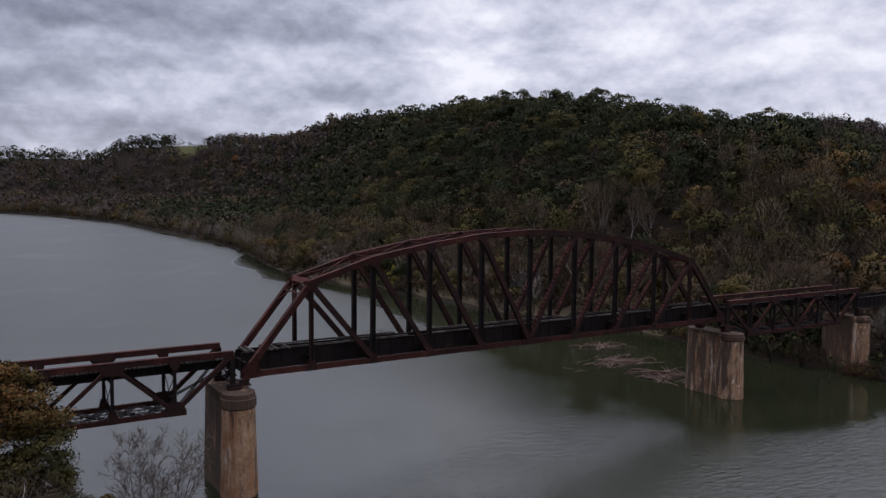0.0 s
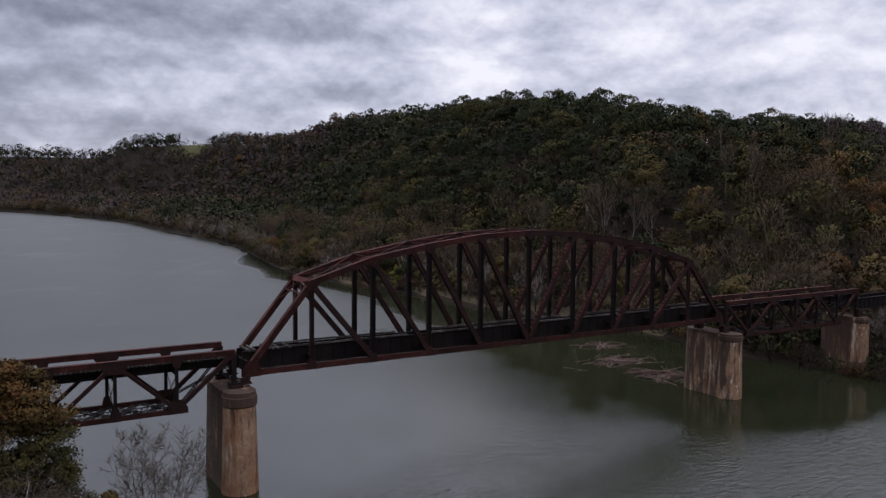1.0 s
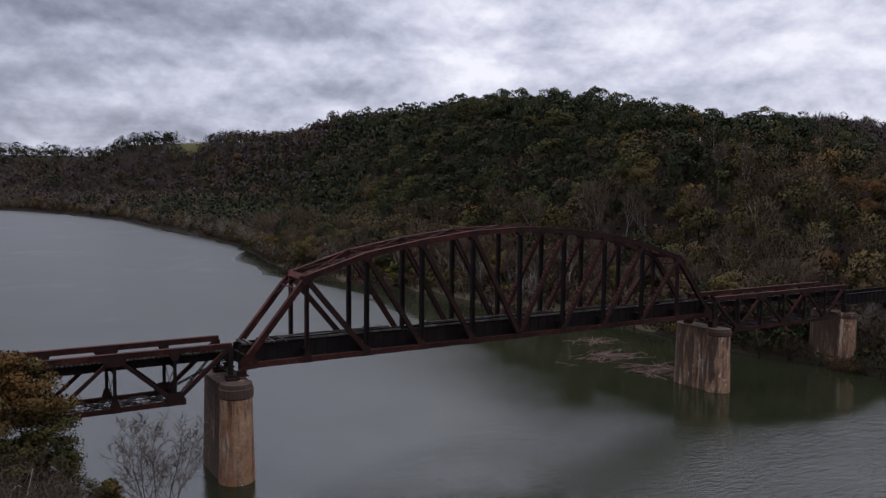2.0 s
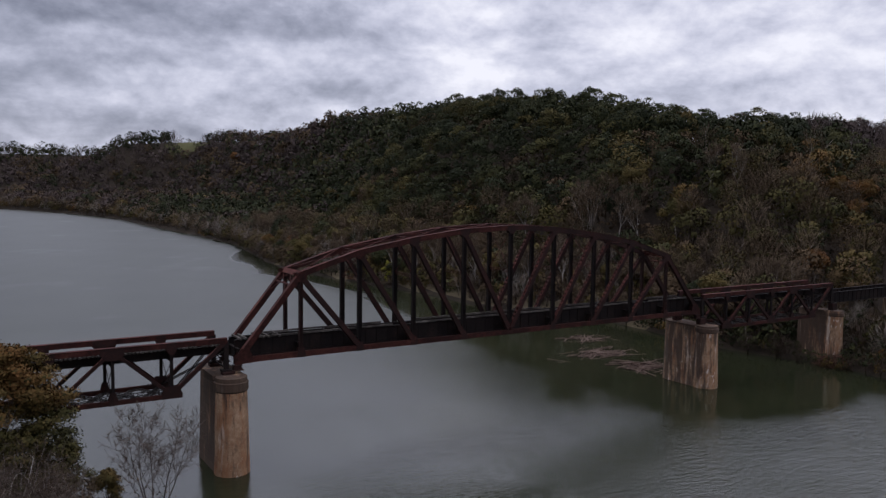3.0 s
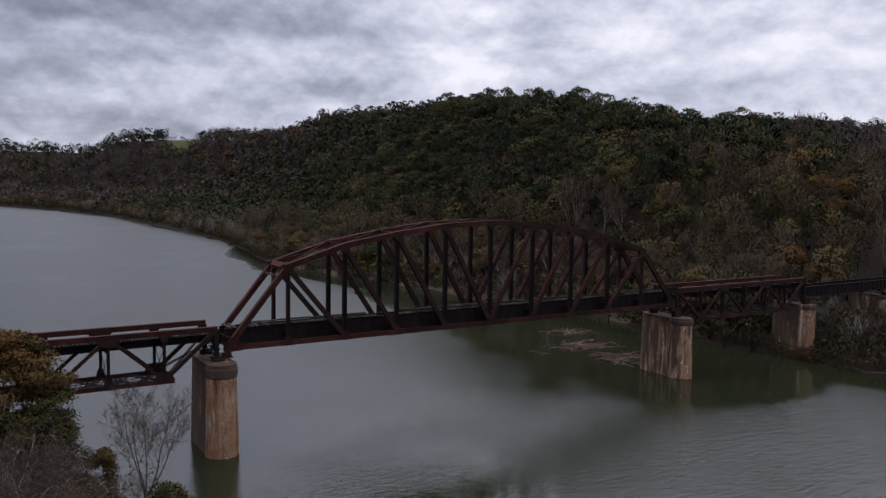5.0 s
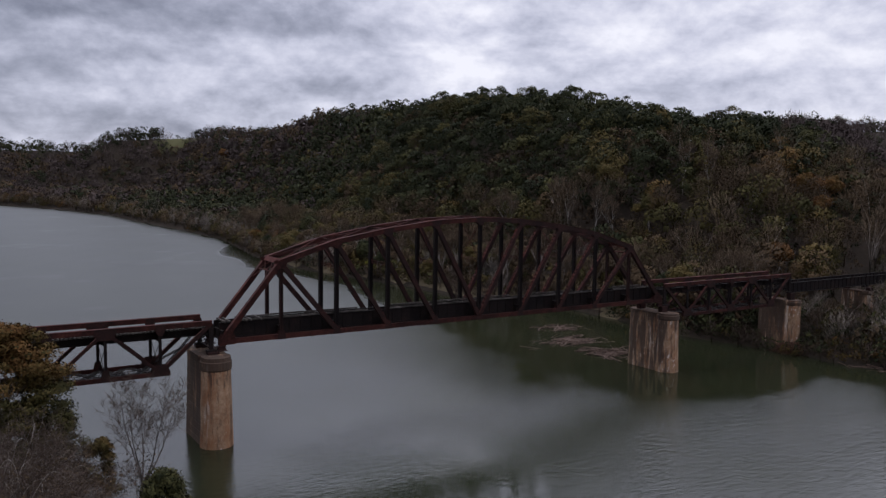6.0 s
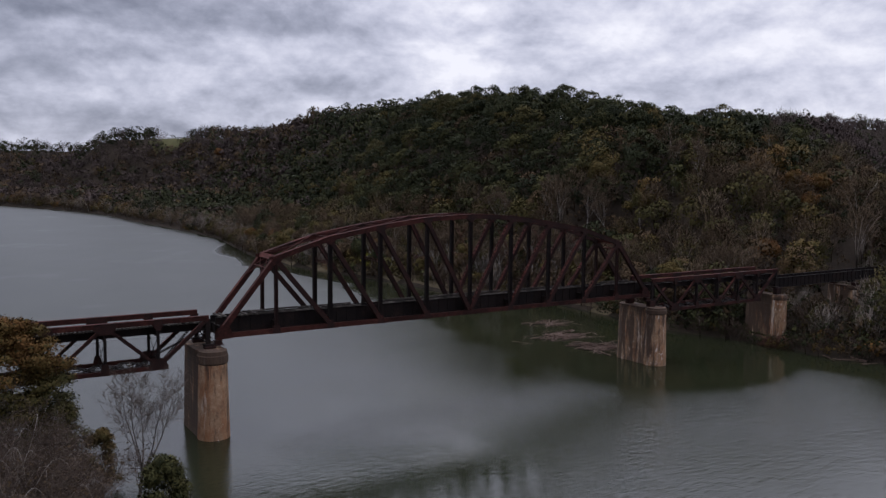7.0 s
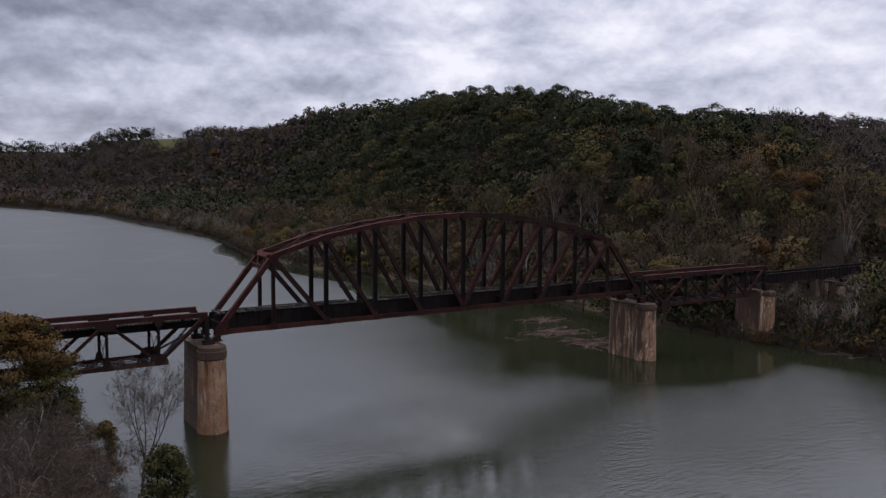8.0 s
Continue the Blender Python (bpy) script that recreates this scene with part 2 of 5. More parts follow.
def water_material():
    """Murky green river, smooth in the lee and rippled where the wind gets at it."""
    m = bpy.data.materials.new("river_water")
    m.use_nodes = True
    tree = m.node_tree
    tree.nodes.clear()
    spot = node(tree, "ShaderNodeNewGeometry").outputs["Position"]
    layer = node(tree, "ShaderNodeAttribute")
    layer.attribute_name = "wind"
    wind = layer.outputs["Fac"]
    patch = node(tree, "ShaderNodeTexNoise", [("Vector", spot), ("Scale", 0.05), ("Detail", 4.0), ("Distortion", 0.8)]).outputs[0]
    gust = node(tree, "ShaderNodeMapRange", [(0, patch), (1, 0.35), (2, 0.65), (3, 0.65), (4, 1.15)]).outputs[0]
    turned = node(tree, "ShaderNodeMapping", [("Vector", spot), ("Rotation", (0, 0, radians(-22))), ("Scale", (0.4, 1.0, 1))]).outputs[0]
    waves = node(tree, "ShaderNodeTexNoise", [("Vector", turned), ("Scale", 3.3), ("Detail", 4.0), ("Roughness", 0.6), ("Distortion", 0.4)]).outputs[0]
    swell = node(tree, "ShaderNodeTexNoise", [("Vector", turned), ("Scale", 1.5), ("Detail", 2.0), ("Distortion", 0.4)]).outputs[0]
    high = calc(tree, "ADD", calc(tree, "MULTIPLY", waves, 0.4), calc(tree, "MULTIPLY", swell, 0.6))
    north = node(tree, "ShaderNodeSeparateXYZ", [(0, spot)]).outputs[1]
    high = calc(tree, "MULTIPLY", high, node(tree, "ShaderNodeMapRange", [(0, north), (1, -10.0), (2, 90.0), (3, 1.0), (4, 0.15)]).outputs[0])
    normal = node(tree, "ShaderNodeBump", [("Height", calc(tree, "MULTIPLY", calc(tree, "MULTIPLY", high, wind), gust)), ("Strength", 1.0), ("Distance", 0.2)]).outputs[0]
    rough = node(tree, "ShaderNodeMapRange", [(0, wind), (1, 0.1), (2, 1.0), (3, 0.05), (4, 0.12)]).outputs[0]
    # far off, ripples too fine to tell apart spread the gloss
    away = node(tree, "ShaderNodeMapRange", [(0, north), (1, 0.0), (2, 110.0), (3, 0.02), (4, 0.3)]).outputs[0]
    rough = calc(tree, "ADD", rough, calc(tree, "MULTIPLY", away, calc(tree, "MINIMUM", calc(tree, "MULTIPLY", wind, 2.8), 1.0)))
    hue = ramp(tree, patch, [(0.35, (0.0125, 0.0148, 0.007)), (0.65, (0.0165, 0.019, 0.0095))])
    shader = node(tree, "ShaderNodeBsdfPrincipled", [("Base Color", hue), ("Roughness", rough), ("IOR", 1.333), ("Normal", normal)])
    tree.links.new(shader.outputs[0], node(tree, "ShaderNodeOutputMaterial").inputs[0])
    return m


CONCRETE = concrete_material("stained_concrete", 0.05, 0.62)
LIMED = concrete_material("lime_streaked_concrete", 0.08, 0.55)
SOOTED = concrete_material("heavily_streaked_concrete", 0.15, 0.55)
# dark grime, with shade from trusses and trees put into the colour too
GRIMY_SHADED = concrete_material("grimy_shaded_concrete", 0.22, 0.6)
WATER = water_material()


# ---- mesh helpers ----
def mesh_object(name, bm, material, smooth=False):
    me = bpy.data.meshes.new(name)
    bm.to_mesh(me)
    bm.free()
    for m in material if isinstance(material, tuple) else (material,):
        me.materials.append(m)
    if smooth:
        me.shade_smooth()
    return new(name, me)


def part(name, bm, material, parent, label="", smooth=False):
    ob = mesh_object(name, bm, material, smooth)
    ob.parent = parent
    if label:
        ob["label"] = label
    return ob


def shared(name, data, parent, m):
    """One more piece on a mesh that alike pieces share."""
    ob = new(name, data)
    ob.parent, ob.matrix_basis = parent, m
    return ob


def thing(name, at, label, category, group="", kind=""):
    ob = new(name)
    ob.location = at
    ob.empty_display_size = 0.5
    return tagged(ob, label, category, group, kind)


def bar(bm, a, b, w, h, side=(0, 1, 0), shift=(0.0, 0.0), slot=0):
    """A box from a to b, w along side and h across it; shift moves it along both; slot: its material."""
    a, b = Vector(a), Vector(b)
    t = (b - a).normalized()
    s = Vector(side)
    s = (s - t * s.dot(t)).normalized()
    n = s.cross(t)
    if n.z < 0:
        n = -n
    o = s * shift[0] + n * shift[1]
    vs = [bm.verts.new(p + o + s * (w / 2 * i) + n * (h / 2 * j)) for p in (a, b) for i, j in ((-1, -1), (1, -1), (1, 1), (-1, 1))]
    for f in ((0, 1, 2, 3), (7, 6, 5, 4), (0, 4, 5, 1), (1, 5, 6, 2), (2, 6, 7, 3), (3, 7, 4, 0)):
        bm.faces.new([vs[i] for i in f]).material_index = slot


def lacing(bm, a, b, width, at, pitch, bar_w=0.1, side=(0, 1, 0), slot=0):
    """Zigzag flats between the two webs, on the face at a height across the member."""
    a, b = Vector(a), Vector(b)
    t = (b - a).normalized()
    s = Vector(side)
    s = (s - t * s.dot(t)).normalized()
    n = s.cross(t)
    if n.z < 0:
        n = -n
    count = max(2, round((b - a).length / pitch))
    step = (b - a) / count
    for i in range(count):
        k = 1 if i % 2 else -1
        p, q = a + step * i + n * at, a + step * (i + 1) + n * at
        bar(bm, p + s * (k * width / 2), q - s * (k * width / 2), bar_w, 0.02, n.cross(q - p), slot=slot)


def member(bm, a, b, width, depth, cover=False, laced=True, pitch=0.5, plate=0.035, side=(0, 1, 0), flats=0.12, holes=0.0):
    """A riveted member of two webs with angle flanges, a cover plate or lacing on its open faces."""
    a, b = Vector(a), Vector(b)
    for k in (-1, 1):
        bar(bm, a, b, plate, depth, side, (k * (width / 2 - plate / 2), 0))
        for j in (-1, 1):
            bar(bm, a, b, 0.1, 0.035, side, (k * (width / 2 - 0.05 - plate), j * (depth / 2 - 0.0175)))
    if cover:
        bar(bm, a, b, width + 0.12, 0.04, side, (0, depth / 2 + 0.02), 1)
    elif holes:
        count = round((b - a).length / holes)
        for k in (-1, 1):
            bar(bm, a, b, width * 0.22, 0.03, side, (k * width * 0.39, depth / 2 + 0.012), 1)
        for q in range(count):
            bar(bm, a.lerp(b, q / count), a.lerp(b, (q + 0.5) / count), width * 0.57, 0.024, side, (0, depth / 2 + 0.012), 1)
    elif laced:
        lacing(bm, a, b, width - 0.06, depth / 2 + 0.012, pitch, flats, side, 1)
        for k in (-1, 1):
            bar(bm, a, b, 0.11, 0.02, side, (k * (width / 2 - 0.055), depth / 2 + 0.012), 1)
    if laced:
        lacing(bm, a, b, width - 0.06, -depth / 2, pitch, flats, side)
    t = (b - a).normalized()
    for end, k in ((a, 1), (b, -1)):
        for j in (-1, 1):
            bar(bm, end + t * (k * 0.3), end + t * (k * 1.0), width - 0.05, 0.03, side, (0, j * (depth / 2 + 0.012)))


def plate_poly(bm, pts, y, thick):
    """A flat plate standing in the plane of a truss: its outline in x, z and its thickness in y."""
    front = [bm.verts.new((x, y - thick / 2, z)) for x, z in pts]
    back = [bm.verts.new((x, y + thick / 2, z)) for x, z in pts]
    bm.faces.new(front)
    bm.faces.new(back[::-1])
    for i in range(len(pts)):
        j = (i + 1) % len(pts)
        bm.faces.new((front[j], front[i], back[i], back[j]))


def girder(bm, a, b, depth, flange=0.35, stiff=1.5):
    """A riveted plate girder, standing, with flanges and stiffeners; a and b lie on its middle."""
    a, b = Vector(a), Vector(b)
    bar(bm, a, b, 0.03, depth, (0, 1, 0) if abs(b.x - a.x) > abs(b.y - a.y) else (1, 0, 0))
    side = (0, 1, 0) if abs(b.x - a.x) > abs(b.y - a.y) else (1, 0, 0)
    for j in (-1, 1):
        bar(bm, a, b, flange, 0.05, side, (0, j * depth / 2))
        bar(bm, a, b, 0.14, 0.16, side, (0, j * (depth / 2 - 0.1)))
    count = max(1, round((b - a).length / stiff))
    for i in range(count + 1):
        p = a.lerp(b, i / count)
        bar(bm, p - Vector((0, 0, depth / 2 - 0.05)), p + Vector((0, 0, depth / 2 - 0.05)), 0.2 if side == (0, 1, 0) else 0.09, 0.09 if side == (0, 1, 0) else 0.2, (0, 1, 0))


# ---- land and water ----
SHORE_Y = [-400, -60, -30, -13, 3, 22, 40, 72, 85, 120, 175, 208, 245, 348, 476, 557, 685, 852, 995, 1100, 1300, 1700]
SHORE_X = [170, 127, 121, 114, 113, 110, 112, 114, 99, 98, 89, 85, 89, 107, 107, 104, 105, 78, 32, -40, -260, -800]
LEFT_Y = [-400, -60, -30, 0, 30, 80, 200, 600, 1000, 1300, 1700]
LEFT_X = [30, -6, -14, -20, -27, -45, -75, -120, -200, -480, -1200]
RIDGES = [
    (95, [(198, 96, 40), (204, 160, 53), (212, 225, 59.5), (238, 320, 66), (262, 430, 72), (288, 590, 79), (300, 700, 72), (300, 850, 73)]),
    (120, [(300, 850, 73), (300, 1000, 84), (200, 1120, 81), (150, 1170, 48)]),
    (110, [(198, 96, 39), (300, 130, 50), (425, 200, 62), (560, 230, 68), (800, 230, 70)]),
    (300, [(-500, 1900, 82), (0, 2000, 86), (500, 2100, 98)]),
    (90, [(-130, -60, 26), (-140, 60, 26)]),
]
def rise(x, y):
    """Height of the land at x, y (arrays)."""
    d = np.minimum(x - np.interp(y, SHORE_Y, SHORE_X), 1e4)
    left = np.interp(y, LEFT_Y, LEFT_X) - x
    d = np.maximum(d, left)
    bank = np.interp(d, [-12, -2, 0, 3, 9, 30, 120], [-3.0, -0.7, -0.1, 1.3, 3.2, 5.5, 8.0])
    hill = np.zeros_like(d)
    for w, pts in RIDGES:
        for (ax, ay, az), (bx, by, bz) in zip(pts, pts[1:]):
            ux, uy = bx - ax, by - ay
            s = np.clip(((x - ax) * ux + (y - ay) * uy) / (ux * ux + uy * uy), 0, 1)
            r = np.hypot(x - ax - s * ux, y - ay - s * uy) / w
            hill = np.maximum(hill, (az + s * (bz - az)) * np.where(r < 1, np.cos(r.clip(0, 1) * np.pi / 2) ** 2, 0))
    fade = np.clip((d - 8) / 40, 0, 1)
    bank = bank - 1.5 * np.exp(-(((x - 118) / 6) ** 2) - ((y + 1) / 9) ** 2) * (d > 0)
    return bank + hill * fade * fade * (3 - 2 * fade)


def wobble(x, y, scale, seed=0.0):
    """A cheap smooth noise for arrays, about -1 to 1."""
    u, v = x * scale + seed, y * scale - seed
    return (np.sin(u * 1.3 + 1.7 * np.sin(v * 0.7)) + np.sin(v * 1.1 + 1.3 * np.sin(u * 0.9 + 2)) + np.sin((u + v) * 1.9 + seed)) / 3


def land(x, y):
    x, y = np.asarray(x, float), np.asarray(y, float)
    z = rise(x, y)
    return z + np.clip(z - 0.6, 0, 3) * (0.22 * wobble(x, y, 0.13) + 0.12 * wobble(x, y, 0.5, 4.0))


def height(x, y):
    return float(land(np.array([x]), np.array([y]))[0])


def grid_mesh(name, xs, ys, zs, materials, pick=None):
    """A sheet over the grid xs by ys; pick gives each face its material."""
    nx, ny = len(xs), len(ys)
    me = bpy.data.meshes.new(name)
    gx, gy = np.meshgrid(xs, ys)
    co = np.stack([gx, gy, zs], -1).reshape(-1, 3)
    i = (np.arange(ny - 1)[:, None] * nx + np.arange(nx - 1)).ravel()
    quads = np.stack([i, i + 1, i + nx + 1, i + nx], -1)
    fill_mesh(me, co, quads)
    for m in materials:
        me.materials.append(m)
    if pick is not None:
        mid = co[quads].mean(1)
        me.polygons.foreach_set("material_index", pick(mid).astype(np.int32))
    me.shade_smooth()
    return new(name, me)


def fill_mesh(me, co, quads):
    me.vertices.add(len(co))
    me.vertices.foreach_set("co", np.ascontiguousarray(co, np.float32).ravel())
    me.loops.add(quads.size)
    me.loops.foreach_set("vertex_index", np.ascontiguousarray(quads, np.int32).ravel())
    me.polygons.add(len(quads))
    me.polygons.foreach_set("loop_start", np.arange(len(quads), dtype=np.int32) * 4)
    me.polygons.foreach_set("loop_total", np.full(len(quads), 4, np.int32))
    me.update(calc_edges=True)


def steps(*spans):
    out = []
    for a, b, d in spans:
        out += list(np.arange(a, b, d))
    return np.array(out + [spans[-1][1]], float)


gx = steps((-4000, -900, 300), (-900, -120, 30), (-120, -60, 6), (-60, 60, 3), (60, 230, 2.5), (230, 500, 10), (500, 1000, 40), (1000, 4000, 300))
gy = steps((-4000, -300, 300), (-300, -80, 20), (-80, 160, 2.5), (160, 400, 5), (400, 1300, 14), (1300, 2400, 60), (2400, 4700, 300))
mx, my = np.meshgrid(gx, gy)


def ground_cover(mid):
    """0 earth, 1 meadow, 2 muddy gravel at the water's edge, 3 dry grass above it."""
    meadow = np.hypot((mid[:, 0] - 262) / 30, (mid[:, 1] - 1040) / 45) < 1
    edge = (mid[:, 2] < 0.7 + 0.5 * wobble(mid[:, 0], mid[:, 1], 0.2))
    dry = (mid[:, 2] < 3.6 + 1.2 * wobble(mid[:, 0], mid[:, 1], 0.15)) & (mid[:, 0] > 60) & (mid[:, 1] > 30) & (mid[:, 1] < 230)
    return np.where(meadow, 1, np.where(edge, 2, np.where(dry, 3, 0)))


ground = tagged(grid_mesh("ground", gx, gy, land(mx, my), [EARTH, GRASS, SAND, STRAW], ground_cover), "wooded river banks and hills of brown leaf litter", "ground", kind="structure")
wx, wy = steps((-4000, -200, 200), (-200, -20, 10), (-20, 120, 2.5), (120, 400, 20), (400, 4000, 200)), steps((-4000, -200, 200), (-200, -70, 10), (-70, 110, 2.5), (110, 420, 10), (420, 1000, 40), (1000, 4700, 200))
water = tagged(grid_mesh("water", wx, wy, np.zeros((len(wy), len(wx))), [WATER]), "wide grey-green river with wind ripples and smooth patches", "river", kind="structure")


def near_line(x, y, spans):
    """Distance to a run of tapering stretches, less their half width there."""
    out = np.full(x.shape, 1e3)
    for (ax, ay, ar), (bx, by, br) in zip(spans, spans[1:]):
        ux, uy = bx - ax, by - ay
        s = np.clip(((x - ax) * ux + (y - ay) * uy) / (ux * ux + uy * uy), 0, 1)
        out = np.minimum(out, np.hypot(x - ax - s * ux, y - ay - s * uy) - (ar + s * (br - ar)))
    return out + 2.2 * wobble(x, y, 0.16) + 1.2 * wobble(x, y, 0.5, 3.0)


def soft_step(v):
    v = np.clip(v, 0, 1)
    return v * v * (3 - 2 * v)


def breeze(x, y):
    """How much the wind ruffles the river: calm in the lee of the bank, a rough tongue trailing off it, choppy below that."""
    open_water = 0.4 + 0.02 * soft_step((y - 10) / 170) + 0.12 * wobble(x, y, 0.045) + 0.06 * wobble(x, y, 0.2, 2.0)
    chop = soft_step((-6 - y - 0.25 * (60 - x)) / 14) * soft_step((x - 24) / 16) * soft_step((58 + y) / 16)
    tongue = soft_step(1 - near_line(x, y, [(55, -11, 3), (38, -11, 5), (14, -13, 5)]) / 7)
    wind = open_water + 0.7 * chop + 0.25 * tongue
    slick = soft_step(1 - near_line(x, y, [(70, -12, 4), (50, -16, 3), (35, -21, 4), (18, -28, 5), (-4, -31, 4)]) / 7)
    wind = wind * (1 - 0.35 * slick)
    lee = soft_step(1 - near_line(x, y, [(122, 95, 48), (100, 45, 31), (92, 16, 27), (87, 2, 20), (80, -3, 13), (104, -5, 11), (120, -16, 8)]) / 6)
    lee = np.maximum(lee, 0.85 * soft_step(1 - near_line(x, y, [(72, 14, 4), (62, 13, 2), (57, 7, 1)]) / 4))
    bank = soft_step((np.interp(y, [60, 170, 330, 600], [20, 15, 6, 3]) + 5 * wobble(x, y, 0.03) + 3 * wobble(x, y, 0.11, 2.0) - (np.interp(y, SHORE_Y, SHORE_X) - x)) / 5)
    lee = np.maximum(lee, bank)
    return np.clip(wind * (1 - lee) + 0.1 * lee, 0.08, 2.0)


at = np.stack(np.meshgrid(wx, wy), -1).reshape(-1, 2)
water.data.attributes.new("wind", "FLOAT", "POINT").data.foreach_set("value", breeze(at[:, 0], at[:, 1]).astype(np.float32))

# ---- the main truss span ----
PANEL, WIDE, LOW = 8.0, 5.3, 12.85
HIGH = [22.75, 25.2, 26.6, 27.6, 27.95, 27.6, 26.6, 25.2, 22.75]


def upper(i):
    return HIGH[i - 1]


def truss_span():
    span = thing("truss_span", (0, 2.65, 12.4), "rust-red riveted steel camelback through truss railway span", "bridge span")
    span.location = (0, 0, 0)
    for y in (0.0, WIDE):
        for i in range(1, 9):
            bm = bmesh.new()
            member(bm, (PANEL * i, y, upper(i)), (PANEL * (i + 1), y, upper(i + 1)), 0.55, 0.66, cover=True, pitch=0.6)
            # webs darker than the cover plate: side shade is in the paint
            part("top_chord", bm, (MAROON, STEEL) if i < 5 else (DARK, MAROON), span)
        for a, b in ((0, 1), (10, 9)):
            bm = bmesh.new()
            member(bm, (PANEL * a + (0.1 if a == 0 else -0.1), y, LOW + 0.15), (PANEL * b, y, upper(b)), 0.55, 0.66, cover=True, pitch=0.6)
            part("end_post", bm, (MAROON, STEEL) if a == 0 else (DARK, DARK), span, "" if a == 0 else "dark end post")
        for i in range(10):
            bm = bmesh.new()
            member(bm, (PANEL * i, y, LOW), (PANEL * (i + 1), y, LOW), 0.5, 0.62, pitch=0.55)
            part("bottom_chord", bm, (MAROON, MAROON), span)
        for i in range(1, 10):
            bm = bmesh.new()
            deep = 0.44 if i in (1, 9) else 0.56
            a, b = Vector((PANEL * i, y, LOW)), Vector((PANEL * i, y, upper(i) - 0.2))
            for k in (-1, 1):
                bar(bm, a, b, 0.4, 0.035, (0, 1, 0), (0, k * deep / 2))
                for j in (-1, 1):
                    bar(bm, a, b, 0.035, 0.1, (0, 1, 0), (j * 0.19, k * (deep / 2 - 0.05)))
            for j in (-1, 1):
                count = round((b.z - a.z) / 0.5)
                for q in range(count):
                    z0, z1 = a.z + (b.z - a.z) * q / count, a.z + (b.z - a.z) * (q + 1) / count
                    k = 1 if q % 2 else -1
                    bar(bm, (a.x - k * (deep / 2 - 0.05), y + j * 0.21, z0), (a.x + k * (deep / 2 - 0.05), y + j * 0.21, z1), 0.02, 0.08)
            bar(bm, a, b, 0.02, deep - 0.04)
            part("post", bm, BLACK if i not in (1, 9) else DARK, span, "near-black laced steel post")
        for i in (1, 2, 3, 4):
            for a, b in ((i, i + 1), (10 - i, 9 - i)):
                bm = bmesh.new()
                member(bm, (PANEL * a, y, upper(a) - 0.25), (PANEL * b, y, LOW + 0.2), 0.56, 0.58, pitch=0.5, plate=0.03, flats=0.16, holes=0.66)
                part("diagonal", bm, (DARK, STEEL), span, "rust-red diagonal with a perforated face plate")
        for i in range(1, 10):
            for k in (-1, 1):
                bm = bmesh.new()
                s = 0.6
                plate_poly(bm, [(PANEL * i - s, LOW - 0.34), (PANEL * i + s, LOW - 0.34), (PANEL * i + s * 0.8, LOW + 0.45), (PANEL * i + 0.34, LOW + 0.85), (PANEL * i - 0.34, LOW + 0.85), (PANEL * i - s * 0.8, LOW + 0.45)], y + k * 0.265, 0.025)
                part("gusset_plate", bm, DARK, span)
                bm = bmesh.new()
                g = upper(i)
                slope = (HIGH[min(i, 8)] - HIGH[max(i - 2, 0)]) / 16
                plate_poly(bm, [(PANEL * i - 0.85, g + 0.3 - slope * 0.85), (PANEL * i + 0.85, g + 0.3 + slope * 0.85), (PANEL * i + 0.7, g - 0.4), (PANEL * i + 0.35, g - 0.85), (PANEL * i - 0.35, g - 0.85), (PANEL * i - 0.7, g - 0.4)], y + k * 0.29, 0.02)
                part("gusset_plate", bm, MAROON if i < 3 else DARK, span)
        for x, d in ((0.0, 1), (80.0, -1)):
            for k in (-1, 1):
                bm = bmesh.new()
                plate_poly(bm, [(x - d * 0.35, 12.42), (x + d * 1.8, 12.5), (x + d * 1.8, 13.2), (x + d * 1.35, 14.3), (x + d * 0.5, 14.3), (x - d * 0.35, 13.3)], y + k * 0.3, 0.03)
                part("gusset_plate", bm, MAROON, span)
            bm = bmesh.new()
            bar(bm, (x - 0.55, y, 12.3), (x + 0.55, y, 12.3), 0.7, 0.12)
            plate_poly(bm, [(x - 0.6, 11.75), (x + 0.6, 11.75), (x + 0.4, 12.3), (x - 0.4, 12.3)], y, 0.6)
            bar(bm, (x - 0.7, y, 11.76), (x + 0.7, y, 11.76), 0.9, 0.1)
            part("bearing", bm, DARK, span, "dark rusty cast steel bearing shoe")
    # floor
    for i in range(11):
        bm = bmesh.new()
        girder(bm, (PANEL * i + (0.3 if i == 0 else -0.3 if i == 10 else 0), 0.25, 13.55), (PANEL * i + (0.3 if i == 0 else -0.3 if i == 10 else 0), WIDE - 0.25, 13.55), 1.25)
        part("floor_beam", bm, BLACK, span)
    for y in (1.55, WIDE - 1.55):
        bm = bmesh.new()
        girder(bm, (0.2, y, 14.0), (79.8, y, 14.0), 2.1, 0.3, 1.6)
        part("stringer", bm, BLACK, span, "plate stringer, near-black for the shade under the deck")
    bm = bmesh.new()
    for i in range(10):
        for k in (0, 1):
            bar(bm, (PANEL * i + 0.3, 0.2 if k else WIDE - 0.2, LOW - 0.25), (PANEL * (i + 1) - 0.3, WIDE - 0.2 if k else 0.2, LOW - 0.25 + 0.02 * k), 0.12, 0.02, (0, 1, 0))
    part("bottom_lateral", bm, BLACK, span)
    # overhead bracing
    for i in range(1, 10):
        bm = bmesh.new()
        z = upper(i) + 0.2
        for h in (0.0, -0.45):
            bar(bm, (PANEL * i, 0.25, z + h), (PANEL * i, WIDE - 0.25, z + h), 0.22, 0.06, (1, 0, 0))
        count = 9
        for q in range(count):
            y0, y1 = 0.3 + (WIDE - 0.6) * q / count, 0.3 + (WIDE - 0.6) * (q + 1) / count
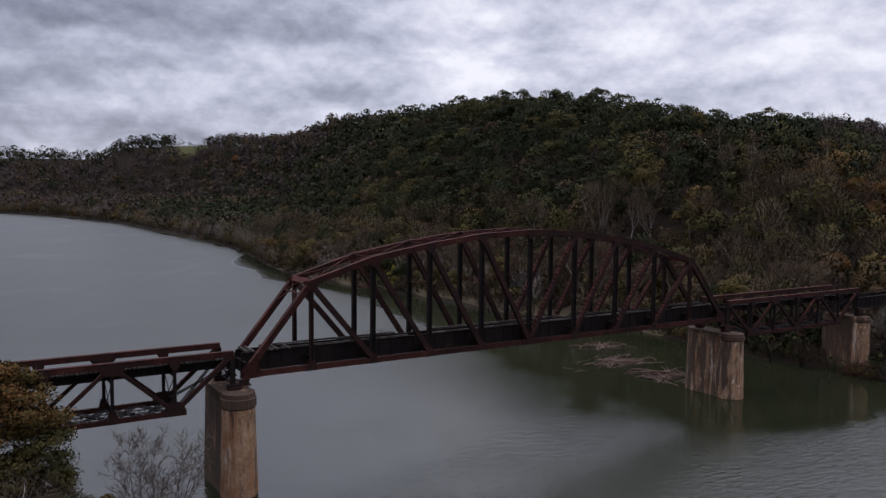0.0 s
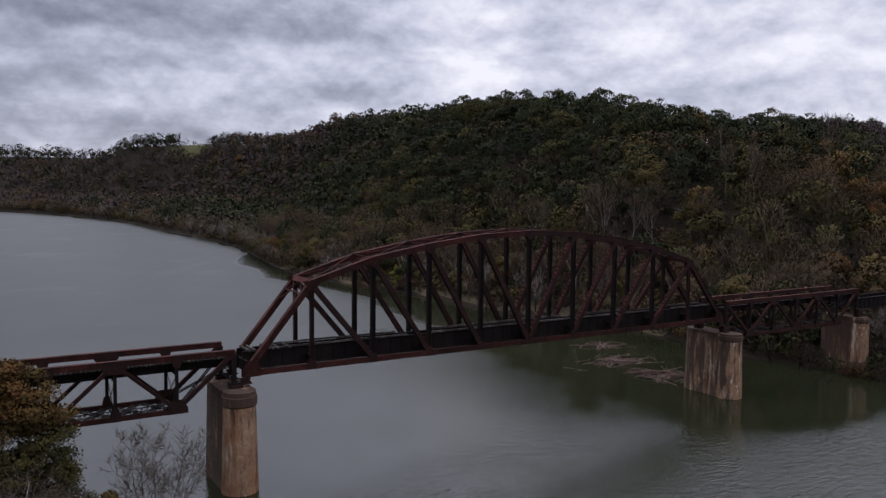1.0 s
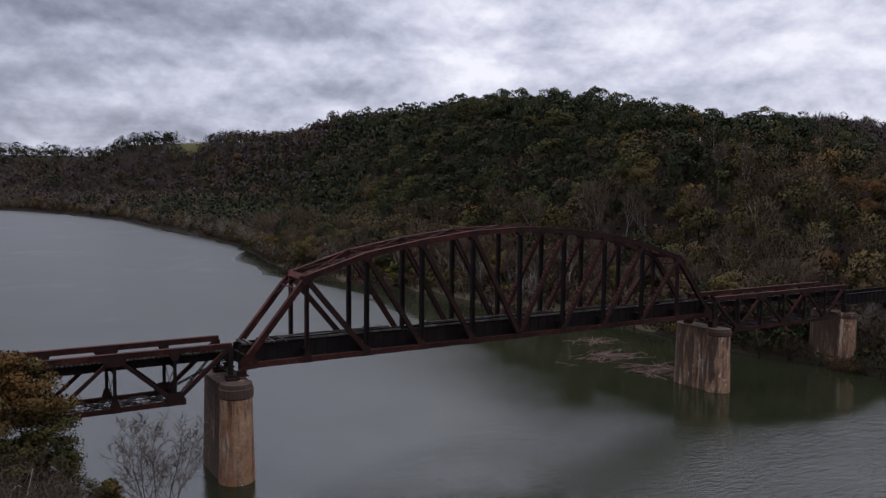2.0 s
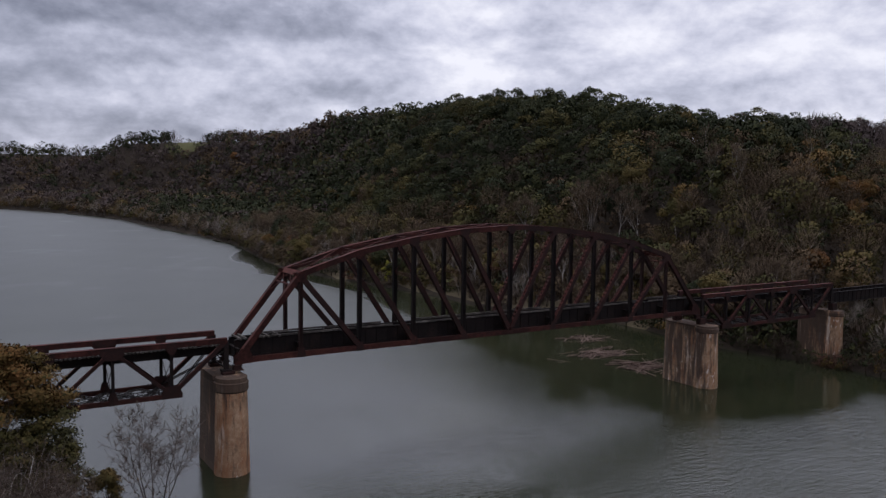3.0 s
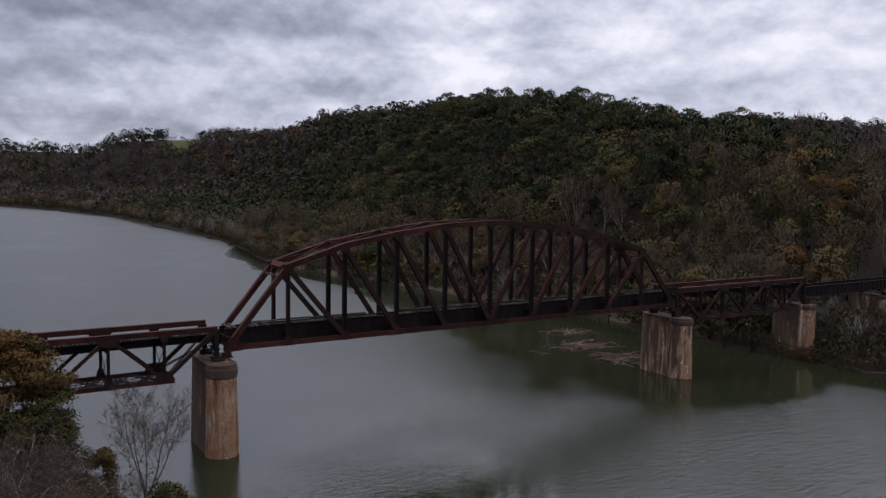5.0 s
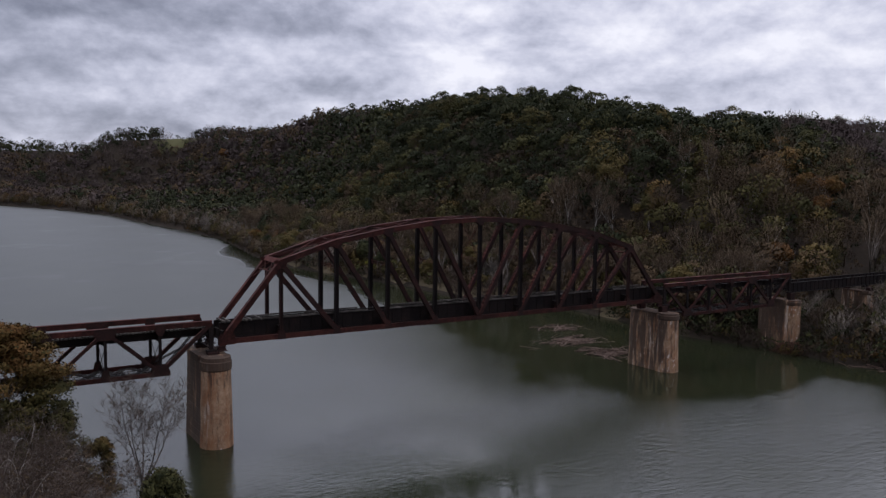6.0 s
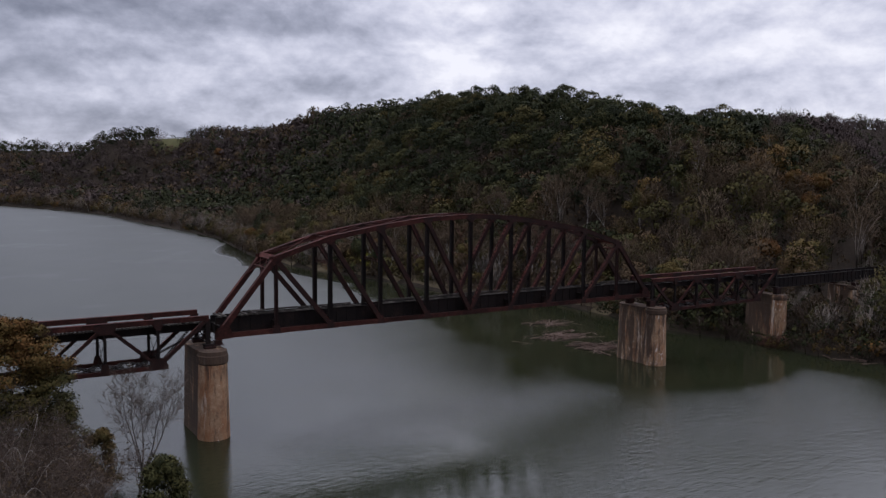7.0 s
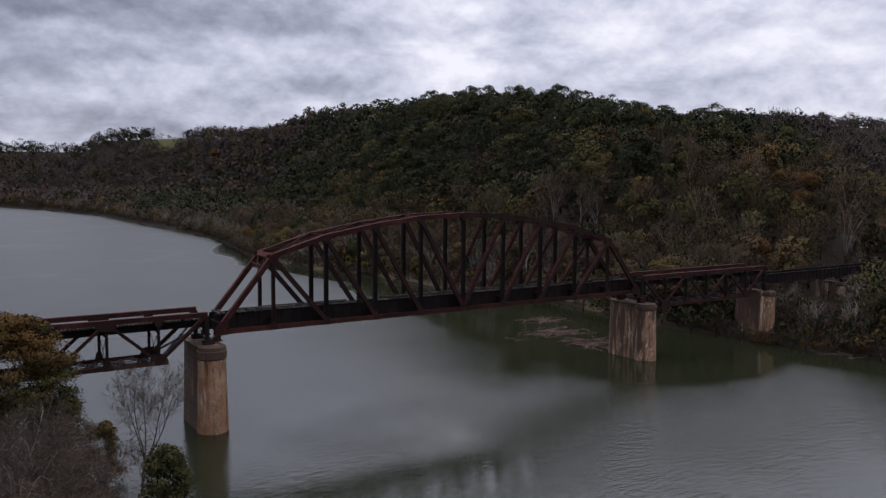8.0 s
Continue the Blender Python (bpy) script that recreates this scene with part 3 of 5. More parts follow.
            bar(bm, (PANEL * i, y0, z - (0.45 if q % 2 else 0)), (PANEL * i, y1, z - (0 if q % 2 else 0.45)), 0.05, 0.05, (1, 0, 0))
        part("top_strut", bm, STEEL, span)
    for i in range(1, 9):
        for k in (0, 1):
            bm = bmesh.new()
            za, zb = upper(i) + 0.33, upper(i + 1) + 0.33
            a = Vector((PANEL * i + 0.2, 0.2 if k else WIDE - 0.2, za + 0.04 * k))
            b = Vector((PANEL * (i + 1) - 0.2, WIDE - 0.2 if k else 0.2, zb + 0.04 * k))
            for off in (-0.11, 0.11):
                bar(bm, a, b, 0.06, 0.05, (0, 1, 0), (off, 0))
            lacing(bm, a, b, 0.2, 0.0, 0.45, 0.04)
            part("top_lateral", bm, STEEL, span)
    for i in range(2, 9):
        bm = bmesh.new()
        x, low, top = PANEL * i, 21.9, upper(i) - 0.5
        for h in (0.0, -0.35):
            bar(bm, (x, 0.2, low + h), (x, WIDE - 0.2, low + h), 0.12, 0.05, (1, 0, 0))
        for q in range(10):
            y0, y1 = 0.25 + 0.48 * q, 0.25 + 0.48 * (q + 1)
            bar(bm, (x, y0, low - (0.35 if q % 2 else 0)), (x, y1, low - (0 if q % 2 else 0.35)), 0.04, 0.04, (1, 0, 0))
        bar(bm, (x - 0.03, 0.2, low), (x - 0.03, WIDE - 0.2, top), 0.05, 0.07, (1, 0, 0))
        bar(bm, (x + 0.03, 0.2, top), (x + 0.03, WIDE - 0.2, low), 0.05, 0.07, (1, 0, 0))
        part("sway_frame", bm, STEEL, span)
    for k, d in ((1, -1), (9, 1)):
        bm = bmesh.new()
        top = Vector((PANEL * k, 0, upper(k)))
        way = (Vector((PANEL * (k + d), 0, LOW)) - top).normalized()
        up = Vector((d * way.z, 0, -d * way.x)) * -1
        if up.z < 0:
            up = -up
        p0, p1 = top + way * 0.25 + up * 0.2, top + way * 1.75 + up * 0.2
        p2 = top + way * 3.3 + up * 0.2
        yy = Vector((0, 1, 0))
        for p in (p0, p1):
            bar(bm, p + yy * 0.2, p + yy * (WIDE - 0.2), 0.16, 0.16, tuple(way))
        for c in range(2):
            y0, y1 = 0.25 + c * 2.4, 0.25 + (c + 1) * 2.4
            bar(bm, p0 + yy * y0, p1 + yy * y1, 0.1, 0.05, tuple(way))
            bar(bm, p1 + yy * y0, p0 + yy * y1, 0.1, 0.05, tuple(way))
        bar(bm, p2 + yy * 0.25, p1 + yy * 1.7, 0.14, 0.12, tuple(way))
        bar(bm, p2 + yy * (WIDE - 0.25), p1 + yy * (WIDE - 1.7), 0.14, 0.12, tuple(way))
        bar(bm, top + way * 0.1 + up * 0.36 + yy * -0.3, top + way * 0.1 + up * 0.36 + yy * (WIDE + 0.3), 0.75, 0.04, tuple(way))
        part("portal_frame", bm, STEEL, span, "rust-red portal bracing with crossed flats")
    return span


main_span = truss_span()

# ---- deck truss approach spans ----
STEP, TOP, BOT = 6.25, 15.4, 9.6


def deck_span(x0, d, label):
    """A deck truss of six panels from x0 in the direction d."""
    span = thing("deck_truss_span", (0, 0, 0), label, "bridge span", "deck truss spans of the bridge")
    xs = [x0 + d * STEP * i for i in range(7)]
    for y in (0.0, WIDE):
        bm = bmesh.new()
        member(bm, (xs[0] - d * 0.1, y, TOP), (xs[6] + d * 0.1, y, TOP), 0.5, 0.6, cover=True, pitch=0.55)
        part("top_chord", bm, (MAROON, STEEL), span)
        bm = bmesh.new()
        member(bm, (xs[1] + d * -0.9, y, BOT), (xs[5] + d * 0.9, y, BOT), 0.42, 0.5, pitch=0.5)
        part("bottom_chord", bm, (MAROON, MAROON), span)
        for i in range(7):
            bm = bmesh.new()
            low = BOT if 0 < i < 6 else 12.0
            member(bm, (xs[i], y, low), (xs[i], y, TOP - 0.2), 0.32, 0.3 if i % 6 else 0.5, pitch=0.4, side=(0, 1, 0))
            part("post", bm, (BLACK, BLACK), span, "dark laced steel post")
        for i in range(6):
            a, b = (xs[i], TOP - 0.1), (xs[i + 1], BOT + 0.1)
            if i % 2:
                a, b = (xs[i], BOT + 0.1), (xs[i + 1], TOP - 0.1)
            bm = bmesh.new()
            member(bm, (a[0], y, a[1]), (b[0], y, b[1]), 0.36, 0.46 if i in (0, 5) else 0.36, pitch=0.42)
            part("diagonal", bm, (DARK, STEEL), span)
        for i in range(1, 6):
            for k in (-1, 1):
                bm = bmesh.new()
                x = xs[i]
                s = 1.15 if i % 2 else 0.5
                plate_poly(bm, [(x - s, BOT - 0.27), (x + s, BOT - 0.27), (x + s, BOT + 0.3), (x + s * 0.55, BOT + 1.15), (x - s * 0.55, BOT + 1.15), (x - s, BOT + 0.3)], y + k * 0.23, 0.025)
                part("gusset_plate", bm, DARK, span)
                s = 0.55 if i % 2 else 1.25
                bm = bmesh.new()
                plate_poly(bm, [(x - s, TOP + 0.28), (x + s, TOP + 0.28), (x + s, TOP - 0.45), (x + s * 0.5, TOP - 1.05), (x - s * 0.5, TOP - 1.05), (x - s, TOP - 0.45)], y + k * 0.265, 0.025)
                part("gusset_plate", bm, DARK, span)
        for x in (xs[0], xs[6]):
            bm = bmesh.new()
            bar(bm, (x - 0.6, y, 11.85), (x + 0.6, y, 11.85), 0.8, 0.25)
            part("bearing", bm, BLACK, span)
    for i in range(7):
        bm = bmesh.new()
        girder(bm, (xs[i], 0.25, 14.05), (xs[i], WIDE - 0.25, 14.05), 0.95, 0.3, 1.2)
        part("floor_beam", bm, BLACK, span)
        bm = bmesh.new()
        low, top = (BOT + 0.2 if 0 < i < 6 else 12.2), 13.5
        bar(bm, (xs[i] - 0.03, 0.15, low), (xs[i] - 0.03, WIDE - 0.15, top), 0.06, 0.09, (1, 0, 0))
        bar(bm, (xs[i] + 0.03, 0.15, top), (xs[i] + 0.03, WIDE - 0.15, low), 0.06, 0.09, (1, 0, 0))
        bar(bm, (xs[i], 0.15, top + 0.05), (xs[i], WIDE - 0.15, top + 0.05), 0.1, 0.1, (1, 0, 0))
        bar(bm, (xs[i], 0.15, low - 0.1), (xs[i], WIDE - 0.15, low - 0.1), 0.14, 0.14, (1, 0, 0))
        part("sway_frame", bm, BLACK, span)
    for i in range(6):
        bm = bmesh.new()
        if 0 < i < 5:
            a, b = Vector((xs[i], WIDE / 2, BOT - 0.06)), Vector((xs[i + 1], WIDE / 2, BOT - 0.06))
            for off in (-0.75, 0.75):
                bar(bm, a, b, 0.12, 0.08, (0, 1, 0), (off, 0))
            lacing(bm, a, b, 1.5, 0.0, 0.55, 0.1)
            lacing(bm, b, a, 1.5, 0.03, 0.55, 0.1)
            for k, half in ((0, 0), (1, 0), (0, 1), (1, 1)):
                u, v = xs[i] + (xs[i + 1] - xs[i]) * half / 2, xs[i] + (xs[i + 1] - xs[i]) * (half + 1) / 2
                a = Vector((u, 0.15 if k else WIDE - 0.15, BOT + 0.05 * k))
                b = Vector((v, WIDE - 0.15 if k else 0.15, BOT + 0.05 * k))
                for off in (-0.32, 0.32):
                    bar(bm, a, b, 0.14, 0.08, (0, 1, 0), (off, 0))
                lacing(bm, a, b, 0.62, 0.0, 0.3, 0.1)
                lacing(bm, b, a, 0.62, 0.03, 0.3, 0.1)
        else:
            lo, hi = (i + 1, i) if i == 0 else (i, i + 1)
            for k in (0, 1):
                a = Vector((xs[lo], 0.15 if k else WIDE - 0.15, BOT + 0.2))
                b = Vector((xs[hi], WIDE - 0.15 if k else 0.15, TOP - 1.2))
                for off in (-0.24, 0.24):
                    bar(bm, a, b, 0.14, 0.09, (0, 1, 0), (off, 0.05 * k))
                lacing(bm, a, b, 0.48, 0.05 * k, 0.45, 0.13)
        part("bottom_lateral", bm, BLACK, span)
    for y in (1.55, WIDE - 1.55):
        bm = bmesh.new()
        girder(bm, (xs[0] + d * 0.1, y, 14.1), (xs[6] - d * 0.1, y, 14.1), 0.9, 0.3, 1.6)
        part("stringer", bm, BLACK, span)
    return span


span_a = deck_span(-1.3, -1, "rust-red deck truss span with gusset plates, beside the shore tree")
span_b = deck_span(81.3, 1, "rusty brown deck truss span running to the wooded bank")


# ---- plate girder spans on the far bank ----
def girder_span(x0, x1, label):
    span = thing("plate_girder_span", (0, 0, 0), label, "bridge span", "plate girder spans of the bridge")
    for y in (1.0, WIDE - 1.0):
        bm = bmesh.new()
        girder(bm, (x0 + 0.15, y, 12.55), (x1 - 0.15, y, 12.55), 2.1, 0.45, 1.5)
        part("girder", bm, BLACK, span, "near-black riveted plate girder")
    for i in range(9):
        x = x0 + 0.5 + (x1 - x0 - 1.0) * i / 8
        bm = bmesh.new()
        bar(bm, (x, 1.0, 13.2), (x, WIDE - 1.0, 11.9), 0.08, 0.1, (1, 0, 0))
        bar(bm, (x + 0.05, 1.0, 11.9), (x + 0.05, WIDE - 1.0, 13.2), 0.08, 0.1, (1, 0, 0))
        part("cross_frame", bm, BLACK, span)
    for x in (x0 + 0.6, x1 - 0.6):
        for y in (1.0, WIDE - 1.0):
            bm = bmesh.new()
            bar(bm, (x - 0.4, y, 11.3), (x + 0.4, y, 11.3), 0.7, 0.35)
            part("bearing", bm, BLACK, span)
    return span


span_c = girder_span(120.0, 149.0, "black plate girder span over riverside thicket")
span_d = girder_span(149.0, 178.0, "black plate girder span running into the woods")


# ---- piers ----
def ring(bm, pts, z):
    return [bm.verts.new((x, y, z)) for x, y in pts]


def loft(bm, rings):
    for r0, r1 in zip(rings, rings[1:]):
        for i in range(len(r0)):
            j = (i + 1) % len(r0)
            bm.faces.new((r0[i], r0[j], r1[j], r1[i]))
    bm.faces.new(rings[0][::-1])
    bm.faces.new(rings[-1])


def circle(cx, cy, r, n=28):
    return [(cx + r * math.cos(2 * math.pi * i / n), cy + r * math.sin(2 * math.pi * i / n)) for i in range(n)]


def pier(x, y0, y1, r0, r1, base, top, cap, label, mix=CONCRETE, back=SOOTED):
    """A round column under a moulded cap, with a wall running back from it to a plain rounded end."""
    body = thing("pier", (0, 0, 0), label, "bridge pier", "concrete piers of the bridge")
    rnd = random.Random(int(x * 10))
    for y, lid in ((y0, cap), (y1, 0)):
        bm = bmesh.new()
        rings, z = [], base
        high = top if lid else top + cap * 0.8
        while z < high - 0.3:
            k = (z - base) / (high - base)
            r = r0 + (r1 - r0) * k - (0 if lid else 0.15)
            rings += [ring(bm, circle(x, y, r + 0.02 * rnd.random()), z), ring(bm, circle(x, y, r + (r1 - r0) * 0.07), min(z + 0.86, high)), ring(bm, circle(x, y, r - 0.03), min(z + 0.9, high + 0.01))]
            z += 0.93
        loft(bm, rings)
        column = part("column", bm, mix if lid else back, body, "round tan concrete column with dark runs")
        if lid:
            bm = bmesh.new()
            rc = r1 + 0.16
            loft(bm, [ring(bm, circle(x, y, r1 - 0.02), top - 0.25), ring(bm, circle(x, y, rc - 0.1), top - 0.08), ring(bm, circle(x, y, rc), top), ring(bm, circle(x, y, rc), top + cap * 0.62), ring(bm, circle(x, y, rc - 0.12), top + cap * 0.68), ring(bm, circle(x, y, rc - 0.16), top + cap)])
            part("cap", bm, GRIMY_SHADED, column, "moulded round concrete cap, dark with grime")
    bm = bmesh.new()
    rows = []
    n = round((top + cap * 0.85 - base) / 0.93)
    for i in range(n):
        for k, inset in ((i / n, 0.0), ((i + 0.94) / n, 0.0), ((i + 0.96) / n, 0.03), ((i + 0.985) / n, 0.03)):
            w = (r0 + (r1 - r0) * k) - 0.2 - inset + 0.012 * rnd.random()
            z = base + (top + cap * 0.85 - base) * k
            rows.append([bm.verts.new(p) for p in ((x - w, y0, z), (x + w, y0, z), (x + w, y1, z), (x - w, y1, z))])
    loft(bm, rows)
    part("wall", bm, back, body, "flat streaked concrete wall")
    # coping slab coloured dark in place of the shade under the bearings
    bm = bmesh.new()
    rim = r1 - 0.02
    loft(bm, [ring(bm, [(x - rim, y0 + 1.2), (x + rim, y0 + 1.2), (x + rim, y1), (x + rim * 0.7, y1 + rim * 0.72), (x, y1 + rim), (x - rim * 0.7, y1 + rim * 0.72), (x - rim, y1)], z) for z in (top + cap * 0.66, top + cap * 0.95)])
    part("coping", bm, GRIMY_SHADED, body, "concrete coping slab, darkened for the shade under the truss")
    for y in (0.0, WIDE):
        bm = bmesh.new()
        w = 0.75
        loft(bm, [[bm.verts.new(p) for p in ((x - w, y - 0.5, z), (x + w, y - 0.5, z), (x + w, y + 0.5, z), (x - w, y + 0.5, z))] for z in (top - 0.1, 11.1 if cap < 0.8 else 11.72)])
        bmesh.ops.bevel(bm, geom=[e for e in bm.edges], offset=0.08, segments=1, affect="EDGES")
        part("bridge_seat", bm, DARK, body, "dark rusty steel pedestal block")
    return body


pier_a = pier(-1.1, -1.3, 5.6, 2.15, 1.8, -3.0, 9.9, 1.5, "tall tan concrete pier standing in the river", CONCRETE, GRIMY_SHADED)
pier_b = pier(81.1, -1.3, 5.6, 2.15, 1.8, -3.0, 9.6, 1.0, "stained concrete pier with white lime, standing in the river", LIMED)
# the trees' shade on this pier is put into its darker wall colour
pier_c = pier(119.4, -0.6, 5.6, 1.75, 1.5, -1.0, 9.4, 0.9, "weathered concrete pier at the brushy bank", LIMED, GRIMY_SHADED)
pier_d = pier(149.0, 0.2, 5.1, 1.5, 1.3, 1.0, 9.6, 0.7, "low concrete pier hidden in brush", LIMED)
pier_e = pier(-39.6, -1.3, 6.0, 2.0, 1.7, 1.0, 9.6, 1.0, "concrete pier on the near bank behind trees")
pier_f = pier(178.4, 0.2, 5.1, 1.6, 1.4, 1.0, 9.6, 0.7, "concrete end pier among the trees")


# ---- plants: shapes in arrays ----
rng = np.random.default_rng(7)


class Shape:
    """Vertices, quads, a material number for each quad, and for each vertex a tint and, for leaves, the way it faces."""

    def __init__(self, co, quads, mats, tint=None, facing=None):
        self.co, self.quads, self.mats = np.asarray(co, float).reshape(-1, 3), np.asarray(quads, int).reshape(-1, 4), np.asarray(mats, int)
        self.tint = np.zeros(len(self.co)) if tint is None else tint
        self.facing = np.zeros((len(self.co), 3)) if facing is None else facing


def join(shapes):
    co, quads, mats, tint, facing, n = [], [], [], [], [], 0
    for s in shapes:
        co.append(s.co), quads.append(s.quads + n), mats.append(s.mats), tint.append(s.tint), facing.append(s.facing)
        n += len(s.co)
    return Shape(np.concatenate(co), np.concatenate(quads), np.concatenate(mats), np.concatenate(tint), np.concatenate(facing))


def plant_mesh(name, s, materials, smooth=False):
    me = bpy.data.meshes.new(name)
    fill_mesh(me, s.co, s.quads)
    for m in materials:
        me.materials.append(m)
    me.polygons.foreach_set("material_index", s.mats.astype(np.int32))
    me.attributes.new("tint", "FLOAT", "POINT").data.foreach_set("value", s.tint.astype(np.float32))
    if smooth:
        me.shade_smooth()
    if s.facing.any():
        me.normals_split_custom_set_from_vertices(s.facing.astype(np.float32))
    return me


def unit(v):
    return v / np.maximum(np.linalg.norm(v, axis=-1, keepdims=True), 1e-9)


def cards(points, out, size, mat, flat=0.5):
    """A bent leaf spray at each point, facing roughly outwards."""
    n = len(points)
    normal = unit(out + flat * rng.normal(size=(n, 3)))
    normal = normal * np.where((normal * out).sum(1, keepdims=True) < 0, -1, 1)
    a = unit(np.cross(normal, rng.normal(size=(n, 3))))
    b = np.cross(normal, a)
    s = size * rng.uniform(0.6, 1.35, (n, 1))
    t = s * rng.uniform(0.5, 0.9, (n, 1))
    k = rng.uniform(-0.18, 0.18, (n, 4, 1))
    q = np.stack([points + a * s, points + b * t, points - a * s * 0.9, points - b * t], 1) + normal[:, None] * k * s[:, None]
    return Shape(q.reshape(-1, 3), np.arange(4 * n).reshape(-1, 4), np.full(n, mat))


def cube_ball(k):
    """A ball of six k by k faces, as unit vertices and quads."""
    u = np.linspace(-1, 1, k + 1)
    gx, gy = np.meshgrid(np.tan(u * np.pi / 4), np.tan(u * np.pi / 4))
    one = np.ones_like(gx)
    co = np.concatenate([np.stack(f, -1).reshape(-1, 3) for f in ((gx, gy, one), (gy, gx, -one), (one, gx, gy), (-one, gy, gx), (gy, one, gx), (gx, -one, gy))])
    i = (np.arange(k)[:, None] * (k + 1) + np.arange(k)).ravel()
    q = np.stack([i, i + 1, i + k + 2, i + k + 1], -1)
    return unit(co), np.concatenate([q + f * (k + 1) ** 2 for f in range(6)])


BALL1, BALL2, BALL3 = cube_ball(1), cube_ball(2), cube_ball(3)


def lobes(count, wide, tall, lift):
    """Centres and radii of the round masses that make a crown."""
    c = unit(rng.normal(size=(count, 3)))
    c[:, 2] = np.abs(c[:, 2]) * 0.95 - 0.25
    r = rng.uniform(0.22, 0.38, count)
    c = c * rng.uniform(0.45, 0.8, (count, 1))
    c[0], r[0] = (0, 0, 0.05), 0.6
    return c * (wide, wide, tall) + (0, 0, lift), r * wide, tall / wide


def crown(count, wide, tall, lift, sprays, size, mat, ball=BALL2, inner=0.8):
    """Lobes of leaf sprays over dark inner masses."""
    centre, radius, squash = lobes(count, wide, tall, lift)
    made = []
    for c, r in zip(centre, radius):
        co = ball[0] * r * inner * rng.uniform(0.75, 1.15, (len(ball[0]), 1)) * (1, 1, 0.9)
        made.append(Shape(co + c, ball[1], np.full(len(ball[1]), mat)))
    pick = rng.choice(len(radius), sprays, p=radius**2 / (radius**2).sum())
    out = unit(rng.normal(size=(sprays, 3)) + (0, 0, 0.45))
    at = centre[pick] + out * (radius[pick] * rng.uniform(0.82, 1.12, sprays))[:, None] * (1, 1, 0.92)
    made.append(cards(at, out, size, mat, 0.3))
    return join(made)


def twigs(points, ways, length, width, mat):
    """Thin flat slivers from points along ways."""
    n = len(points)
    ln = length * rng.uniform(0.6, 1.3, (n, 1))
    across = unit(np.cross(ways, rng.normal(size=(n, 3)))) * width / 2
    tip = points + ways * ln
    q = np.stack([points - across, points + across, tip + across * 0.35, tip - across * 0.35], 1)
    return Shape(q.reshape(-1, 3), np.arange(4 * n).reshape(-1, 4), np.full(n, mat))


def limbs(segs, mat, sides=5):
    """Tapered tubes; segs: rows of start, end, radius at both."""
    segs = np.asarray(segs, float)
    a, b, ra, rb = segs[:, :3], segs[:, 3:6], segs[:, 6], segs[:, 7]
    t = unit(b - a)
    u = unit(np.cross(t, np.where(np.abs(t[:, 2:]) > 0.9, [[1.0, 0, 0]], [[0, 0, 1.0]])))
    v = np.cross(t, u)
    ang = np.arange(sides) * 2 * np.pi / sides
    round_ = u[:, None] * np.cos(ang)[None, :, None] + v[:, None] * np.sin(ang)[None, :, None]
    co = np.concatenate([a[:, None] + round_ * ra[:, None, None], b[:, None] + round_ * rb[:, None, None]], 1)
    i = np.arange(sides)
    q = np.stack([i, (i + 1) % sides, (i + 1) % sides + sides, i + sides], -1)
    quads = (np.arange(len(segs))[:, None, None] * 2 * sides + q[None]).reshape(-1, 4)
    return Shape(co.reshape(-1, 3), quads, np.full(len(quads), mat))


def grow(tall, radius, rnd, depth=4, spread=0.5, fork=3, clear=0.3, lean=0.05, lift=0.05, taper=0.78, first=1.0):
    """A branching skeleton: its segments, and the ends of its last shoots with their ways."""
    segs, ends = [], []

    def shoot(p, way, length, r, level):
        pieces = 3 if level < 2 else 2
        for i in range(pieces):
            turn = Vector([rnd.gauss(0, 0.10 + 0.04 * level) for _ in range(3)])
            way = (way + turn + Vector((0, 0, lift))).normalized()
            q = p + way * (length / pieces)
            r1 = r * (0.9 if level == 0 else taper)
            segs.append((*p, *q, r, r1))
            if level > 0 and level < depth and i < pieces - 1 and rnd.random() < 0.75:
                branch(q, way, length * 0.6, r1 * 0.6, level + 1)
            p, r = q, r1
        if level >= depth:
            ends.append((*p, *way))
            return
        for _ in range(fork if level else fork + 1):
            branch(p, way, length * rnd.uniform(0.55, 0.8) * (1 if level else first), r * rnd.uniform(0.55, 0.75), level + 1)

    def branch(p, way, length, r, level):
        off = Vector([rnd.gauss(0, 1) for _ in range(3)])
        off = (off - way * off.dot(way)).normalized()
        shoot(p, (way + off * spread * rnd.uniform(0.6, 1.3)).normalized(), length, r, level)

    shoot(Vector((0, 0, -0.4)), Vector((rnd.gauss(0, lean), rnd.gauss(0, lean), 1)).normalized(), tall * clear + 0.4, radius, 0)
    return np.array(segs), np.array(ends)


def scaled(s, tall):
    """The skeleton and its ends brought to a height."""
    segs, ends = s
    k = tall / segs[:, [2, 5]].max()
    segs = segs.copy()
    segs[:, :6] *= k
    ends = ends.copy()
    ends[:, :3] *= k
    return segs, ends


# ---- woods: what nobody could count ----
def scatter(x0, x1, y0, y1, gap, keep):
    """Jittered places about gap apart, where keep(x, y) holds."""
    xs, ys = np.arange(float(x0), x1, gap), np.arange(float(y0), y1, gap * 0.87)
    gx_, gy_ = np.meshgrid(xs, ys)
    gx_[1::2] += gap / 2
    p = np.stack([gx_.ravel(), gy_.ravel()], -1) + rng.uniform(-0.42, 0.42, (gx_.size, 2)) * gap
    return p[keep(p[:, 0], p[:, 1])]


def inland(x, y):
    return np.maximum(x - np.interp(y, SHORE_Y, SHORE_X), np.interp(y, LEFT_Y, LEFT_X) - x)


